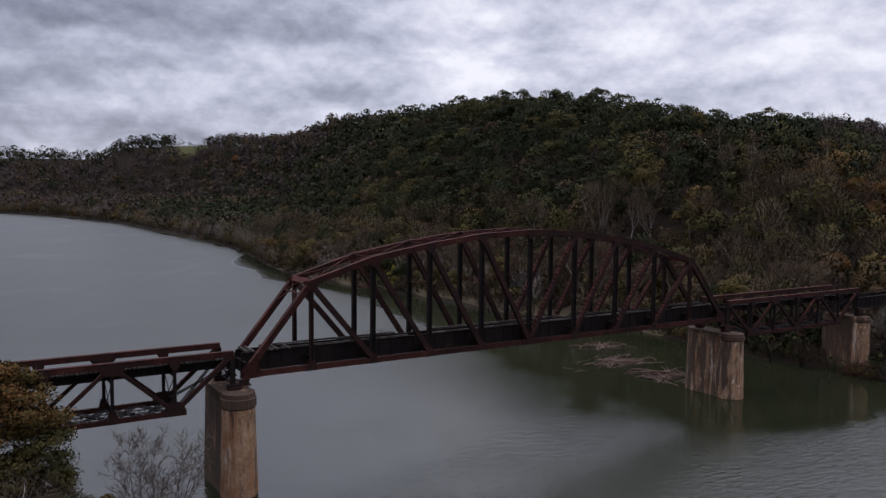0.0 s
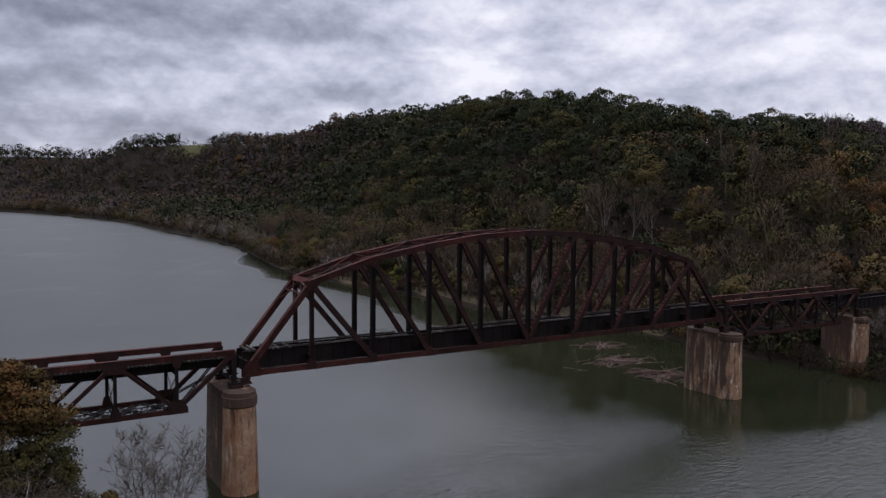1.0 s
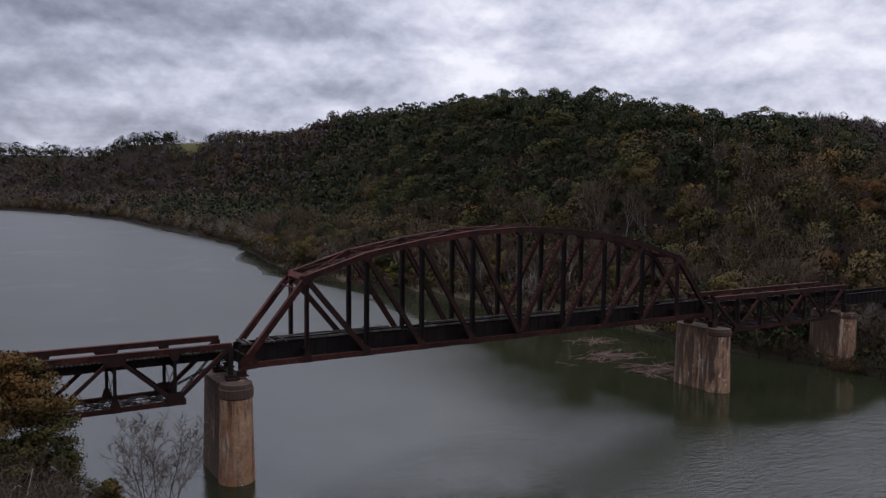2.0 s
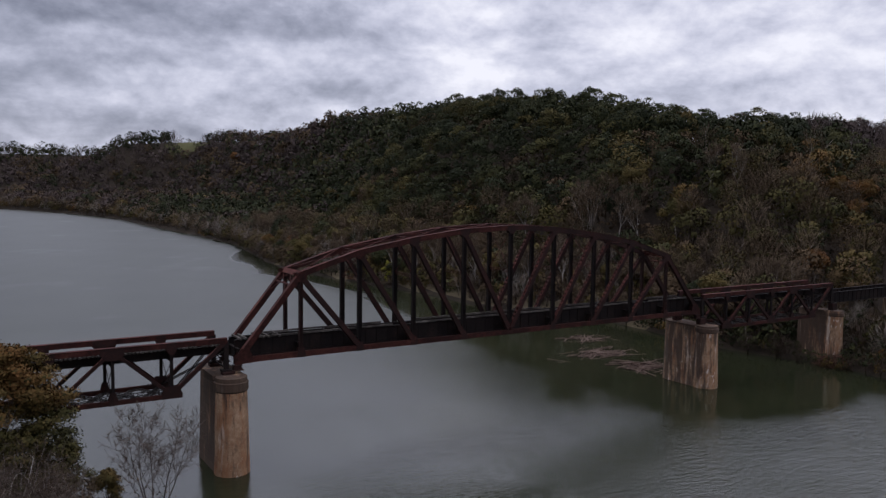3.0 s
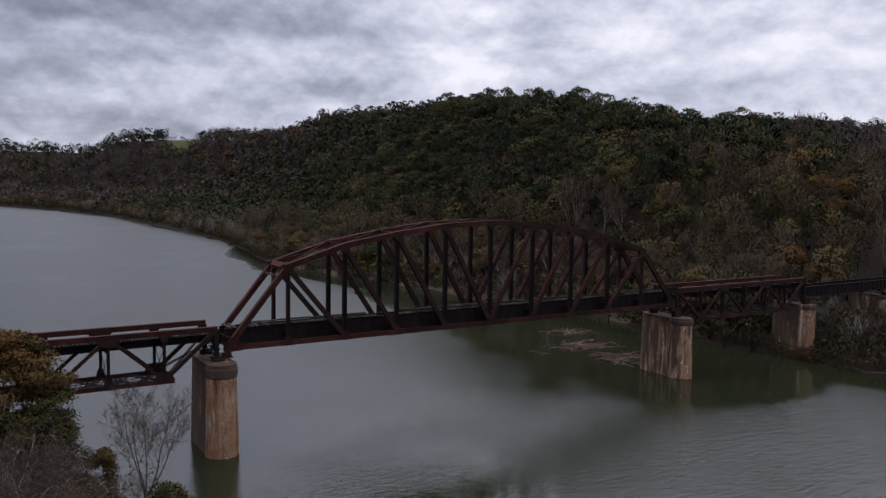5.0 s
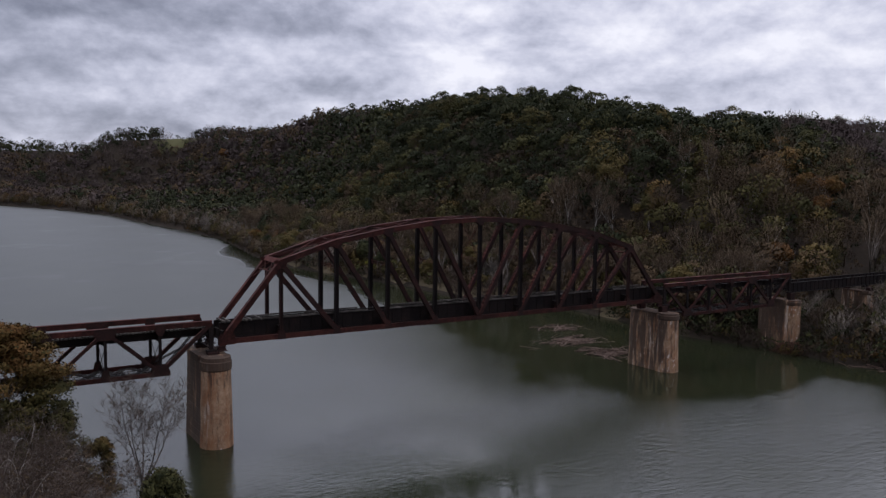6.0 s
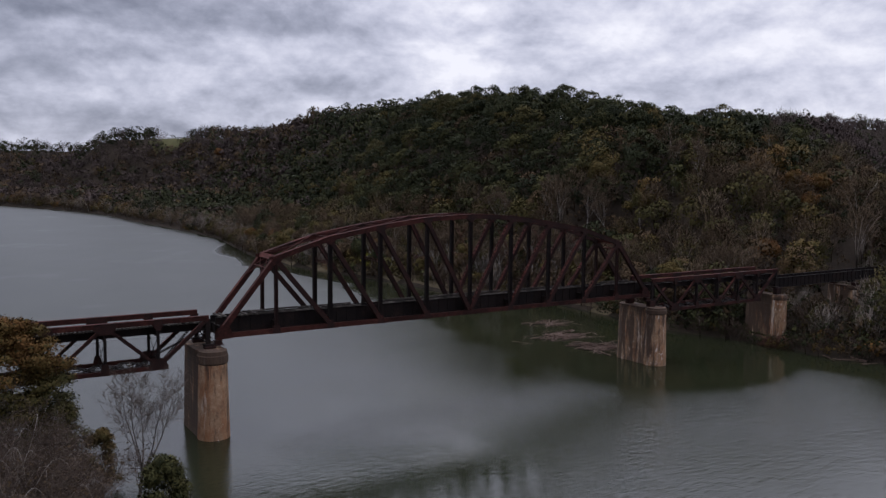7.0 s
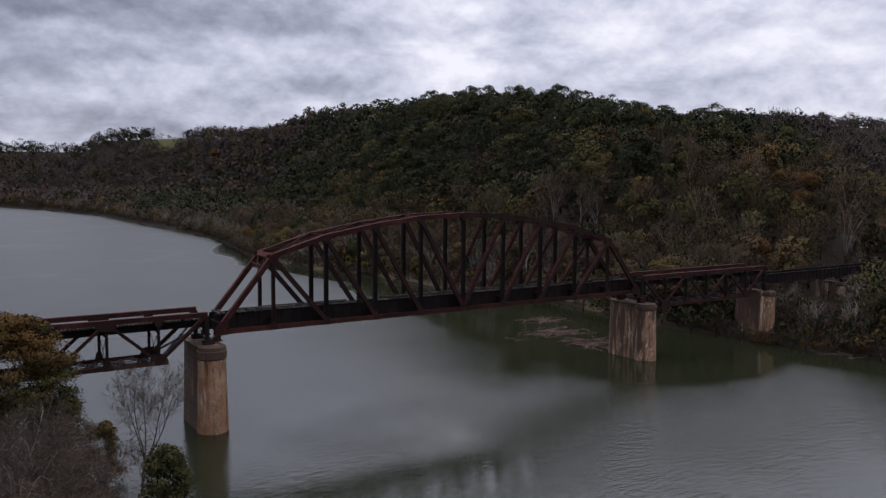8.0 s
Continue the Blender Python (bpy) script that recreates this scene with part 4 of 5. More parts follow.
def plant(name, places, templates, chooser, size, label, category, materials, drop=0.0):
    """Sets a template at each place into one mesh; chooser gives template numbers and tints."""
    kinds, tints = chooser(places)
    z = land(places[:, 0], places[:, 1]) - drop
    made = []
    for i, (x, y) in enumerate(places):
        s = templates[kinds[i]]
        k = size(i) * rng.uniform(0.84, 1.16)
        a = rng.uniform(0, 2 * np.pi)
        c, d = np.cos(a) * k, np.sin(a) * k
        co = np.stack([s.co[:, 0] * c - s.co[:, 1] * d + x, s.co[:, 0] * d + s.co[:, 1] * c + y, s.co[:, 2] * k * rng.uniform(0.92, 1.15) + z[i]], -1)
        f = s.facing
        facing = np.stack([f[:, 0] * np.cos(a) - f[:, 1] * np.sin(a), f[:, 0] * np.sin(a) + f[:, 1] * np.cos(a), f[:, 2]], -1)
        made.append(Shape(co, s.quads, s.mats, (s.tint + tints[i]).clip(0, 1), facing))
    ob = new(name, plant_mesh(name, join(made), materials, True))
    return tagged(ob, label, category, kind="stuff")


WOOD = [GREEN, AUTUMN, TWIG, BARK, RUSSET, BRUSH, HAZED_WOOD]


def canopy(mat, count, sprays, size, wide=0.0, core=0.2, ball=BALL1, far=False):
    """A tall egg-shaped crown of many bunched boughs, each a dome of leaf sprays, round a heart tinted darker for inner
    shade.
    """
    wide = wide or rng.uniform(4.5, 6.0)
    tall = wide * rng.uniform(1.0, 1.2)
    d = unit(rng.normal(size=(count * 3, 3)))
    d = d[d[:, 2] > -0.5][:count]
    centre = d * (wide * 0.72, wide * 0.72, tall * 0.76) * rng.uniform(0.8, 1.08, (len(d), 1)) + (0, 0, tall * 0.92)
    radius = wide * rng.uniform(0.3, 0.48, len(d))
    shade = rng.normal(0, 0.07, len(d))
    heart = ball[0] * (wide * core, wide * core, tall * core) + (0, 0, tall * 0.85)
    pick = rng.choice(len(d), sprays, p=radius**2 / (radius**2).sum())
    out = unit(unit(rng.normal(size=(sprays, 3))) + 0.75 * d[pick] + (0, 0, 0.3))
    at = centre[pick] + out * (radius[pick] * rng.uniform(0.75, 1.1, sprays))[:, None] * (1, 1, 0.85)
    leaves = cards(at, out, size, mat, 0.8)
    leaves.tint = (shade[pick] + rng.normal(0, 0.02 if far else 0.05, sprays)).repeat(4)
    leaves.facing = unit((0.4 if far else 0.8) * out + (0.8 if far else 0.5) * d[pick] + (0.06 if far else 0.15) * rng.normal(size=(sprays, 3))).repeat(4, 0)
    # the heart's lowered tint paints the shade inside the crown
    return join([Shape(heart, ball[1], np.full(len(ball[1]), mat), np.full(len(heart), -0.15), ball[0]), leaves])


def haze(mat_twig, mat_limb, tall, wide, fine, width, leaves=0, mat_leaf=4, size=0.26, stems=4, long=1.7, low=0.34):
    """A leafless or thinly leafed tree: rising limbs inside a round head of fine twigs."""
    rnd = random.Random(int(rng.integers(1e6)))
    segs = []
    for i in range(stems):
        a, p, r = rnd.uniform(0, 6.28), Vector((0, 0, 0)), 0.15
        way = Vector((0.05 * math.cos(a), 0.05 * math.sin(a), 1)).normalized()
        for j in range(4):
            q = p + way * (tall * 0.21)
            segs.append((*p, *q, r, r * 0.7))
            p, r = q, r * 0.7
            way = (way + Vector((math.cos(a), math.sin(a), 0.25)) * rnd.uniform(0.08, 0.26) + Vector((rnd.gauss(0, 0.1), rnd.gauss(0, 0.1), 0))).normalized()
            if j:
                b = a + rnd.uniform(-1.6, 1.6)
                e = q + (way + Vector((math.cos(b), math.sin(b), 0.2)) * 0.7).normalized() * tall * 0.16
                segs.append((*q, *e, r * 0.7, r * 0.25))

    def inside(n):
        d = unit(rng.normal(size=(n, 3)))
        d[:, 2] = np.abs(d[:, 2]) * 1.35 - 0.35
        return d, d * (wide, wide, tall * (0.96 - low) * 0.62) * rng.uniform(0.15, 1, (n, 1)) ** 0.45 + (0, 0, tall * (low + (0.96 - low) * 0.38))

    d, at = inside(fine)
    made = [limbs(segs, mat_limb, 3), twigs(at, unit(d * (0.6, 0.6, 0.3) + (0, 0, 0.8) + 0.4 * rng.normal(size=(fine, 3))), long, width, mat_twig)]
    if leaves:
        d, at = inside(leaves)
        made.append(cards(at, unit(d + 0.6 * rng.normal(size=(leaves, 3)) + (0, 0, 0.3)), size, mat_leaf, 0.6))
    for m in made:
        m.tint = rng.normal(0, 0.08, len(m.co))
        m.facing = unit((m.co - (0, 0, tall * 0.45)) / (wide, wide, tall * 0.5) + (0, 0, 0.25) + 0.25 * rng.normal(size=m.co.shape))
    return join(made)


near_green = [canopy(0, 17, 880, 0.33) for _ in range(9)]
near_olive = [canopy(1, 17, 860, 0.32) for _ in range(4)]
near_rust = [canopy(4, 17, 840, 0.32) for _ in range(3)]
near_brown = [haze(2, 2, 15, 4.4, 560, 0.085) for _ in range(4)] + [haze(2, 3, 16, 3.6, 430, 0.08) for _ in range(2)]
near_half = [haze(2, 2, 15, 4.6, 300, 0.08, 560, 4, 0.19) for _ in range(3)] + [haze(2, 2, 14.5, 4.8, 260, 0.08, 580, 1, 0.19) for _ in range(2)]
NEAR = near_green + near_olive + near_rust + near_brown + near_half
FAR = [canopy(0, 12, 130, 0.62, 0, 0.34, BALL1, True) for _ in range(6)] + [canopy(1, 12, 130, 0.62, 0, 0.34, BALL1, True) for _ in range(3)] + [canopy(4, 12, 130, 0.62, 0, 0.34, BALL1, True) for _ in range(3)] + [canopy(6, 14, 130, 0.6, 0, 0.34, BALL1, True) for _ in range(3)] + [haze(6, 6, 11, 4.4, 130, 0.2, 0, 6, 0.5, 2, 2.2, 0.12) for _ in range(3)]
G, O, R, B, H = (0, 9), (9, 13), (13, 16), (16, 22), (22, 27)


def near_kind(p):
    """Dark green on the hill, bare and half-bare low down and to the south, touched with yellow and orange."""
    n = len(p)
    x, y = p[:, 0], p[:, 1]
    z = land(x, y)
    low = np.clip((np.interp(y, [60, 120, 180, 330], [30, 26, 17, 12]) - z) / 10, 0, 1) + np.clip((74 - y) / 70, 0, 0.85) + 0.3 * wobble(x, y, 0.05, 2.0)
    low = np.where((z > 34) & (y > 84), 0, low.clip(0, 1))
    u = rng.uniform(0, 1, n)

    def one(span):
        return rng.integers(*span, n)

    kinds = np.where(u < 0.06, one(O), np.where(u < 0.1, one(R), one(G)))
    v = rng.uniform(0, 1, n)
    lowly = np.where(v < 0.27, one(B), np.where(v < 0.56, one(H), np.where(v < 0.75, one(O), np.where(v < 0.94, one(R), one(G)))))
    kinds = np.where(rng.uniform(0, 1, n) < low, lowly, kinds)
    south = (y < 66) & (x > 168) & (z > 26)
    w = rng.uniform(0, 1, n)
    kinds = np.where(south, np.where(w < 0.26, one(B), np.where(w < 0.52, one(R), np.where(w < 0.66, one(H), np.where(w < 0.9, one(O), one(G))))), kinds)
    tint = 0.36 + 0.22 * wobble(x, y, 0.045, 5.0) + rng.normal(0, 0.27, n)
    tint = np.where((kinds >= 9) & (kinds < 13), 0.28 + 0.2 * south + rng.normal(0, 0.12, n), tint)
    tint = np.where((kinds >= 13) & (kinds < 16), 0.4 + 0.25 * low + rng.normal(0, 0.15, n), tint)
    tint = np.where((kinds >= 16) & (kinds < 22), 0.55 + rng.normal(0, 0.15, n), tint)
    tint = np.where(kinds >= 22, 0.26 + rng.normal(0, 0.1, n), tint)
    return kinds, tint.clip(0.04, 0.9)


def far_kind(p):
    """Green on the near flank, brown and haze-greyed bare wood farther off and behind the crest."""
    n = len(p)
    x, y = p[:, 0], p[:, 1]
    away = np.clip((y - 420 + 1.2 * (land(x, y) - 30)) / 420, 0, 1) + np.clip((x - 225 - y * 0.2) / 60, 0, 1) * (y < 300)
    away = (away + 0.35 * wobble(x, y, 0.02)).clip(0, 0.93)
    u, v = rng.uniform(0, 1, n), rng.uniform(0, 1, n)
    bare = np.where(v < 0.3, rng.integers(9, 12, n), np.where(v < 0.76, rng.integers(12, 15, n), rng.integers(15, 18, n)))
    kinds = np.where(u < away, bare, np.where(v < 0.07, rng.integers(6, 9, n), rng.integers(0, 6, n)))
    behind = (y < 300) & (x > 225)
    kinds = np.where(behind, np.where(v < 0.55, rng.integers(15, 18, n), np.where(v < 0.8, rng.integers(12, 15, n), rng.integers(0, 6, n))), kinds)
    skyline = (y > 950) & (land(x, y) > 74)
    kinds = np.where(skyline, np.where(v < 0.6, rng.integers(15, 18, n), rng.integers(0, 6, n)), kinds)
    return kinds, (0.3 + 0.2 * (kinds > 8) + 0.15 * wobble(x, y, 0.03, 5.0) + rng.normal(0, 0.1, n)).clip(0, 1)


def track_clear(x, y):
    return (y > 11) | (y < -17 + 0.12 * (x - 120)) | (x < 60) | (x > 182)


def crest(y):
    return np.interp(y, [96, 160, 225, 320, 430, 590, 700, 850, 1000], [240, 215, 220, 242, 264, 288, 300, 300, 300])


hill = scatter(104, 252, -60, 330, 8.3, lambda x, y: (inland(x, y) > np.where((y > 44) & (y < 210), 19, 8)) & track_clear(x, y) & (x > 60) & (x < crest(y) + 10))
under = scatter(104, 250, -60, 300, 6.2, lambda x, y: (inland(x, y) > 5) & (np.hypot((x - 117.5) / 4.5, (y + 1) / 6) > 1) & (x > 60) & (land(x, y) < 40))
shrub = [canopy(m, 10, 90, 0.25, 1.9) for m in (0, 0, 4, 1)] + [haze(5, 5, 3.6, 1.9, 150, 0.06, 0, 4, 0.2, 4, 1.1, 0.05) for _ in range(2)]
in_view = lambda x, y: (np.abs((x - 149) * 0.5 - (y - 2) * 0.866) < 4.5) & (x > 124)
beside = lambda x, y: (x > 121) & (x < 182) & (y > -19) & (y < -3)
plant("undergrowth", under, shrub, lambda p: (rng.integers(0, 6, len(p)), rng.uniform(0.05, 0.6, len(p))), lambda i: 0.7 if in_view(*under[i]) else 1.9 if beside(*under[i]) else 0.75 if 108 < under[i, 0] < 184 and -4 < under[i, 1] < 9 else 1.7, "brown and olive undergrowth below the trees", "undergrowth", WOOD)
brow = scatter(150, 300, 30, 330, 6.5, lambda x, y: np.abs(x - np.interp(y, [30, 96, 160, 225, 320], [222, 208, 210, 220, 244])) < 20)
plant("undergrowth", brow, shrub, lambda p: (rng.integers(0, 2, len(p)), rng.uniform(0, 0.5, len(p))), lambda i: 2.5, "dark green undergrowth along the brow of the hill", "undergrowth", WOOD)
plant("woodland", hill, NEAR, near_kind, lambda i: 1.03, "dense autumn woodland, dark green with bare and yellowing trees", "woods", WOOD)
beyond = np.concatenate([
    scatter(240, 620, -60, 300, 10.5, lambda x, y: (land(x, y) > 24) & (x > crest(y) + 10) & (y < 270) & (y > 0.3 * x - 60)),
    scatter(96, 400, 330, 820, 9.6, lambda x, y: (inland(x, y) > 6) & (x < crest(y) + 22)),
    scatter(-120, 420, 820, 1260, 12.0, lambda x, y: (inland(x, y) > 6) & (np.hypot((x - 262) / 25, (y - 1040) / 40) > 1) & (x < 325) & (y < 1210)),
])
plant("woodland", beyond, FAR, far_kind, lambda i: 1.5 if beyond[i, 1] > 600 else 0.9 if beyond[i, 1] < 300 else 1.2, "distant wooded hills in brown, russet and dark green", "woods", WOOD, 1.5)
ridge = scatter(-420, 620, 1800, 2040, 22, lambda x, y: inland(x, y) > 8)
plant("woodland", ridge, FAR, far_kind, lambda i: 2.6, "far wooded ridge under the clouds", "woods", WOOD, 6.0)

# ---- bank scrub ----
def pier_foot(x, y):
    """The open mud round the pier on the bank and in front of it."""
    return np.hypot((x - 117.5) / 3.2, (y - 1) / 5) < 1


strip = scatter(80, 200, -70, 420, 3.3, lambda x, y: ~pier_foot(x, y) & (inland(x, y) > -0.4) & (inland(x, y) < 14) & (x > 40))
plant("bank_scrub", strip, shrub, lambda p: (np.where(rng.uniform(0, 1, len(p)) < 0.15 + 0.5 * (np.hypot((p[:, 0] - 112) / 12, (p[:, 1] - 16) / 18) < 1), rng.integers(0, 2, len(p)), rng.integers(2, 6, len(p))), rng.uniform(0.1, 0.8, len(p))), lambda i: 0.8 if np.hypot((strip[i, 0] - 117) / 8, (strip[i, 1] + 4) / 12) < 1 else 1.25, "low tangled scrub along the muddy water's edge", "scrub", WOOD)
strip = scatter(100, 150, -32, 44, 2.3, lambda x, y: ~pier_foot(x, y) & (inland(x, y) > -0.6) & (inland(x, y) < 11) & (x > 40))
plant("bank_scrub", strip, shrub, lambda p: (np.where(rng.uniform(0, 1, len(p)) < 0.55, rng.integers(0, 2, len(p)), rng.integers(2, 6, len(p))), rng.uniform(0.05, 0.6, len(p))), lambda i: 0.62 if np.hypot((strip[i, 0] - 117) / 7, (strip[i, 1] + 1) / 9) < 1 else 0.85, "dark green and brown shrubs overhanging the water", "scrub", WOOD)
tall_brush = [haze(3, 3, 8.5, 3.4, 300, 0.085, 0, 4, 0.3, 4, 1.5, 0.1) for _ in range(2)] + [haze(2, 3, 8.5, 3.4, 300, 0.09, 0, 4, 0.3, 4, 1.5, 0.1)] + [haze(2, 2, 8, 3.6, 200, 0.09, 150, 4, 0.32, 3, 1.5, 0.08) for _ in range(2)] + [canopy(1, 14, 300, 0.33, 3.2) for _ in range(2)]
strip = scatter(121, 184, -19, 11, 4.2, lambda x, y: (inland(x, y) > 3) & (np.hypot((x - 119) / 5, (y - 1) / 9) > 1) & (np.abs(x - 149) > 2.5))
plant("bank_scrub", strip, tall_brush, lambda p: (rng.integers(0, 7, len(p)), rng.uniform(0.05, 0.5, len(p))), lambda i: 0.35 if in_view(*strip[i]) else 0.5 if strip[i, 1] > -3 else 0.9, "olive and brown brush beside the railway spans", "scrub", WOOD)


def brush_kind(p):
    """Tan bare brush with olive bushes here and there."""
    kinds = rng.integers(0, 7, len(p))
    return kinds, np.where(kinds > 4, rng.uniform(0.15, 0.45, len(p)), rng.uniform(0.6, 1.0, len(p)))


strip = scatter(60, 150, 44, 640, 5.6, lambda x, y: (inland(x, y) > 1.0) & (inland(x, y) < np.interp(y, [100, 250, 640], [23, 21, 26])) & (x > 40))
plant("bank_scrub", strip, tall_brush, brush_kind, lambda i: np.interp(strip[i, 1], [100, 300, 640], [0.9, 1.0, 1.25]), "tan and grey bare brush lining the river", "scrub", WOOD)
strip = scatter(-40, 130, 600, 1150, 7.0, lambda x, y: (inland(x, y) > -1.0) & (inland(x, y) < 22) & (x > np.interp(y, SHORE_Y, SHORE_X)))
plant("bank_scrub", strip, tall_brush, lambda p: (np.where(rng.uniform(0, 1, len(p)) < 0.3, rng.integers(0, 3, len(p)), rng.integers(3, 7, len(p))), rng.uniform(0.1, 0.8, len(p))), lambda i: 1.35, "brown scrub along the distant shore", "scrub", WOOD)


# ---- single trees ----
def leafy_tree(name, tall, wide, mat, bark, sprays, size, seed, label, category="tree", lift=0.55, count=10, tints=(0.2, 0.8), inner=0.5):
    """A tapered trunk with limbs, and a crown of leaf sprays in uneven masses."""
    rnd = random.Random(seed)
    ob = thing(name, (0, 0, 0), label, category)
    segs, ends = scaled(grow(tall, tall * 0.018, rnd, 3, 0.55, 3, 0.3), tall * 0.92)
    keep = segs[:, 6] > 0.015
    me = plant_mesh("trunk", limbs(segs[keep], 0, 6), [bark], True)
    shared("trunk", me, ob, Matrix())
    s = crown(count, wide, tall * (1 - lift) * 0.9, tall * lift, sprays, size, 0, BALL3, inner)
    s.tint = tints[0] + (tints[1] - tints[0]) * (0.5 + 0.5 * wobble(s.co[:, 0] + s.co[:, 2], s.co[:, 1] - s.co[:, 2], 0.6, seed))
    shared("crown", plant_mesh("crown", s, [mat]), ob, Matrix())
    return ob


def bare_tree(name, tall, seed, bark, label, depth=4, fork=3, spread=0.5, fine=1500, clear=0.3, width=0.05, long=1.1, twig=None, lift=0.05, taper=0.78, first=1.0, girth=0.017, loose=0.4):
    rnd = random.Random(seed)
    ob = thing(name, (0, 0, 0), label, "tree")
    segs, ends = scaled(grow(tall, tall * girth, rnd, depth, spread, fork, clear, 0.04, lift, taper, first), tall * 0.95)
    shared("trunk", plant_mesh("trunk", limbs(segs, 0, 5), [bark], True), ob, Matrix())
    pick = rng.integers(len(ends), size=fine)
    ways = unit(ends[pick, 3:] + loose * rng.normal(size=(fine, 3)) + (0, 0, 0.1))
    start = ends[pick, :3] - ends[pick, 3:] * rng.uniform(0, 1.2, (fine, 1))
    s = twigs(start, ways, long, width, 0)
    s.tint = rng.uniform(0, 1, len(s.co) // 4).repeat(4)
    shared("brushwood", plant_mesh("brushwood", s, [twig or TWIG]), ob, Matrix())
    return ob


def slender_tree(name, tall, seed, bark, twig, label):
    """A slim tree whose bent stem parts into spreading leaders that turn upwards, feathered with finer and finer shoots into a round head."""
    rnd = random.Random(seed)
    ob = thing(name, (0, 0, 0), label, "tree")
    wood, fine, tips = [], [], []

    def feather(p, way, length, r, level):
        count = (9, 8, 6, 4)[level]
        turn = rnd.uniform(0, 6.28)
        for i in range(count):
            k = i / count
            way = (way + Vector([rnd.gauss(0, 0.05 + 0.02 * level) for _ in range(3)]) + Vector((0, 0, (0.11, 0.07, 0.05, 0.03)[level]))).normalized()
            q = p + way * (length / count)
            r0, r1 = r * (1 - 0.8 * k), r * (1 - 0.8 * (i + 1) / count)
            (wood if level < 2 else fine).append((*p, *q, r0, r1))
            p = q
            if level == 3:
                tips.append((*q, *way))
            for _ in range(2 if level == 0 and k > 0.3 else 1):
                if level < 3 and k > 0.15 and rnd.random() < 0.95:
                    turn += 2.4 + rnd.gauss(0, 0.3)
                    u = way.orthogonal().normalized()
                    side = u * math.cos(turn) + way.cross(u) * math.sin(turn)
                    feather(q, (way + side * rnd.uniform(0.7, 1.1)).normalized(), length * (1 - 0.6 * k) * rnd.uniform(0.34, 0.5), max(r1 * 0.5, 0.018), level + 1)

    stem, p, r = tall * 0.43, Vector((0, 0, -0.4)), tall * 0.0125
    way = Vector((0.1, 0, 1)).normalized()
    for i in range(7):
        way = (way + Vector((0.06 * math.sin(i * 1.4), rnd.gauss(0, 0.04), 0))).normalized()
        q = p + way * (stem / 7)
        wood.append((*p, *q, r, r * 0.95))
        p, r = q, r * 0.95
        if i in (3, 4, 5):
            a = rnd.uniform(0, 6.28)
            feather(q, (way * 0.7 + Vector((math.cos(a), math.sin(a), 0))).normalized(), tall * 0.24, r * 0.32, 1)
    for a in (0.2, 1.4, 2.7, 3.9, 5.2):
        feather(p, (way + Vector((math.cos(a), math.sin(a), 0)) * rnd.uniform(0.45, 0.8)).normalized(), (tall - stem) * rnd.uniform(0.95, 1.1), r * 0.6, 0)
    wood, fine, tips = np.array(wood), np.array(fine), np.array(tips)
    k = tall / tips[:, 2].max()
    wood[:, :6] *= k
    fine[:, :6] *= k
    tips[:, :3] *= k
    shared("trunk", plant_mesh("trunk", limbs(wood, 0, 6), [bark], True), ob, Matrix())
    n = 2400
    pick = rng.integers(len(tips), size=n)
    s = join([limbs(fine, 0, 3), twigs(tips[pick, :3], unit(tips[pick, 3:] + 0.5 * rng.normal(size=(n, 3)) + (0, 0, 0.15)), 0.6, 0.03, 0)])
    s.tint = rng.uniform(0.2, 0.8, len(s.co))
    shared("brushwood", plant_mesh("brushwood", s, [twig]), ob, Matrix())
    return ob


def set_down(ob, x, y, turn=0.0, size=1.0, sink=0.1):
    ob.matrix_basis = Matrix.Translation((x, y, height(x, y) - sink)) @ Matrix.Rotation(turn, 4, "Z") @ Matrix.Diagonal((size, size, size, 1))
    return ob


def again(ob, x, y, turn, size, sink=0.1):
    keep = ob.matrix_basis.copy()
    ob.matrix_basis = Matrix()
    new_ob = copy_thing(ob, Matrix.Translation((x, y, height(x, y) - sink)) @ Matrix.Rotation(turn, 4, "Z"))
    new_ob.scale = (size, size, size)
    ob.matrix_basis = keep
    return new_ob


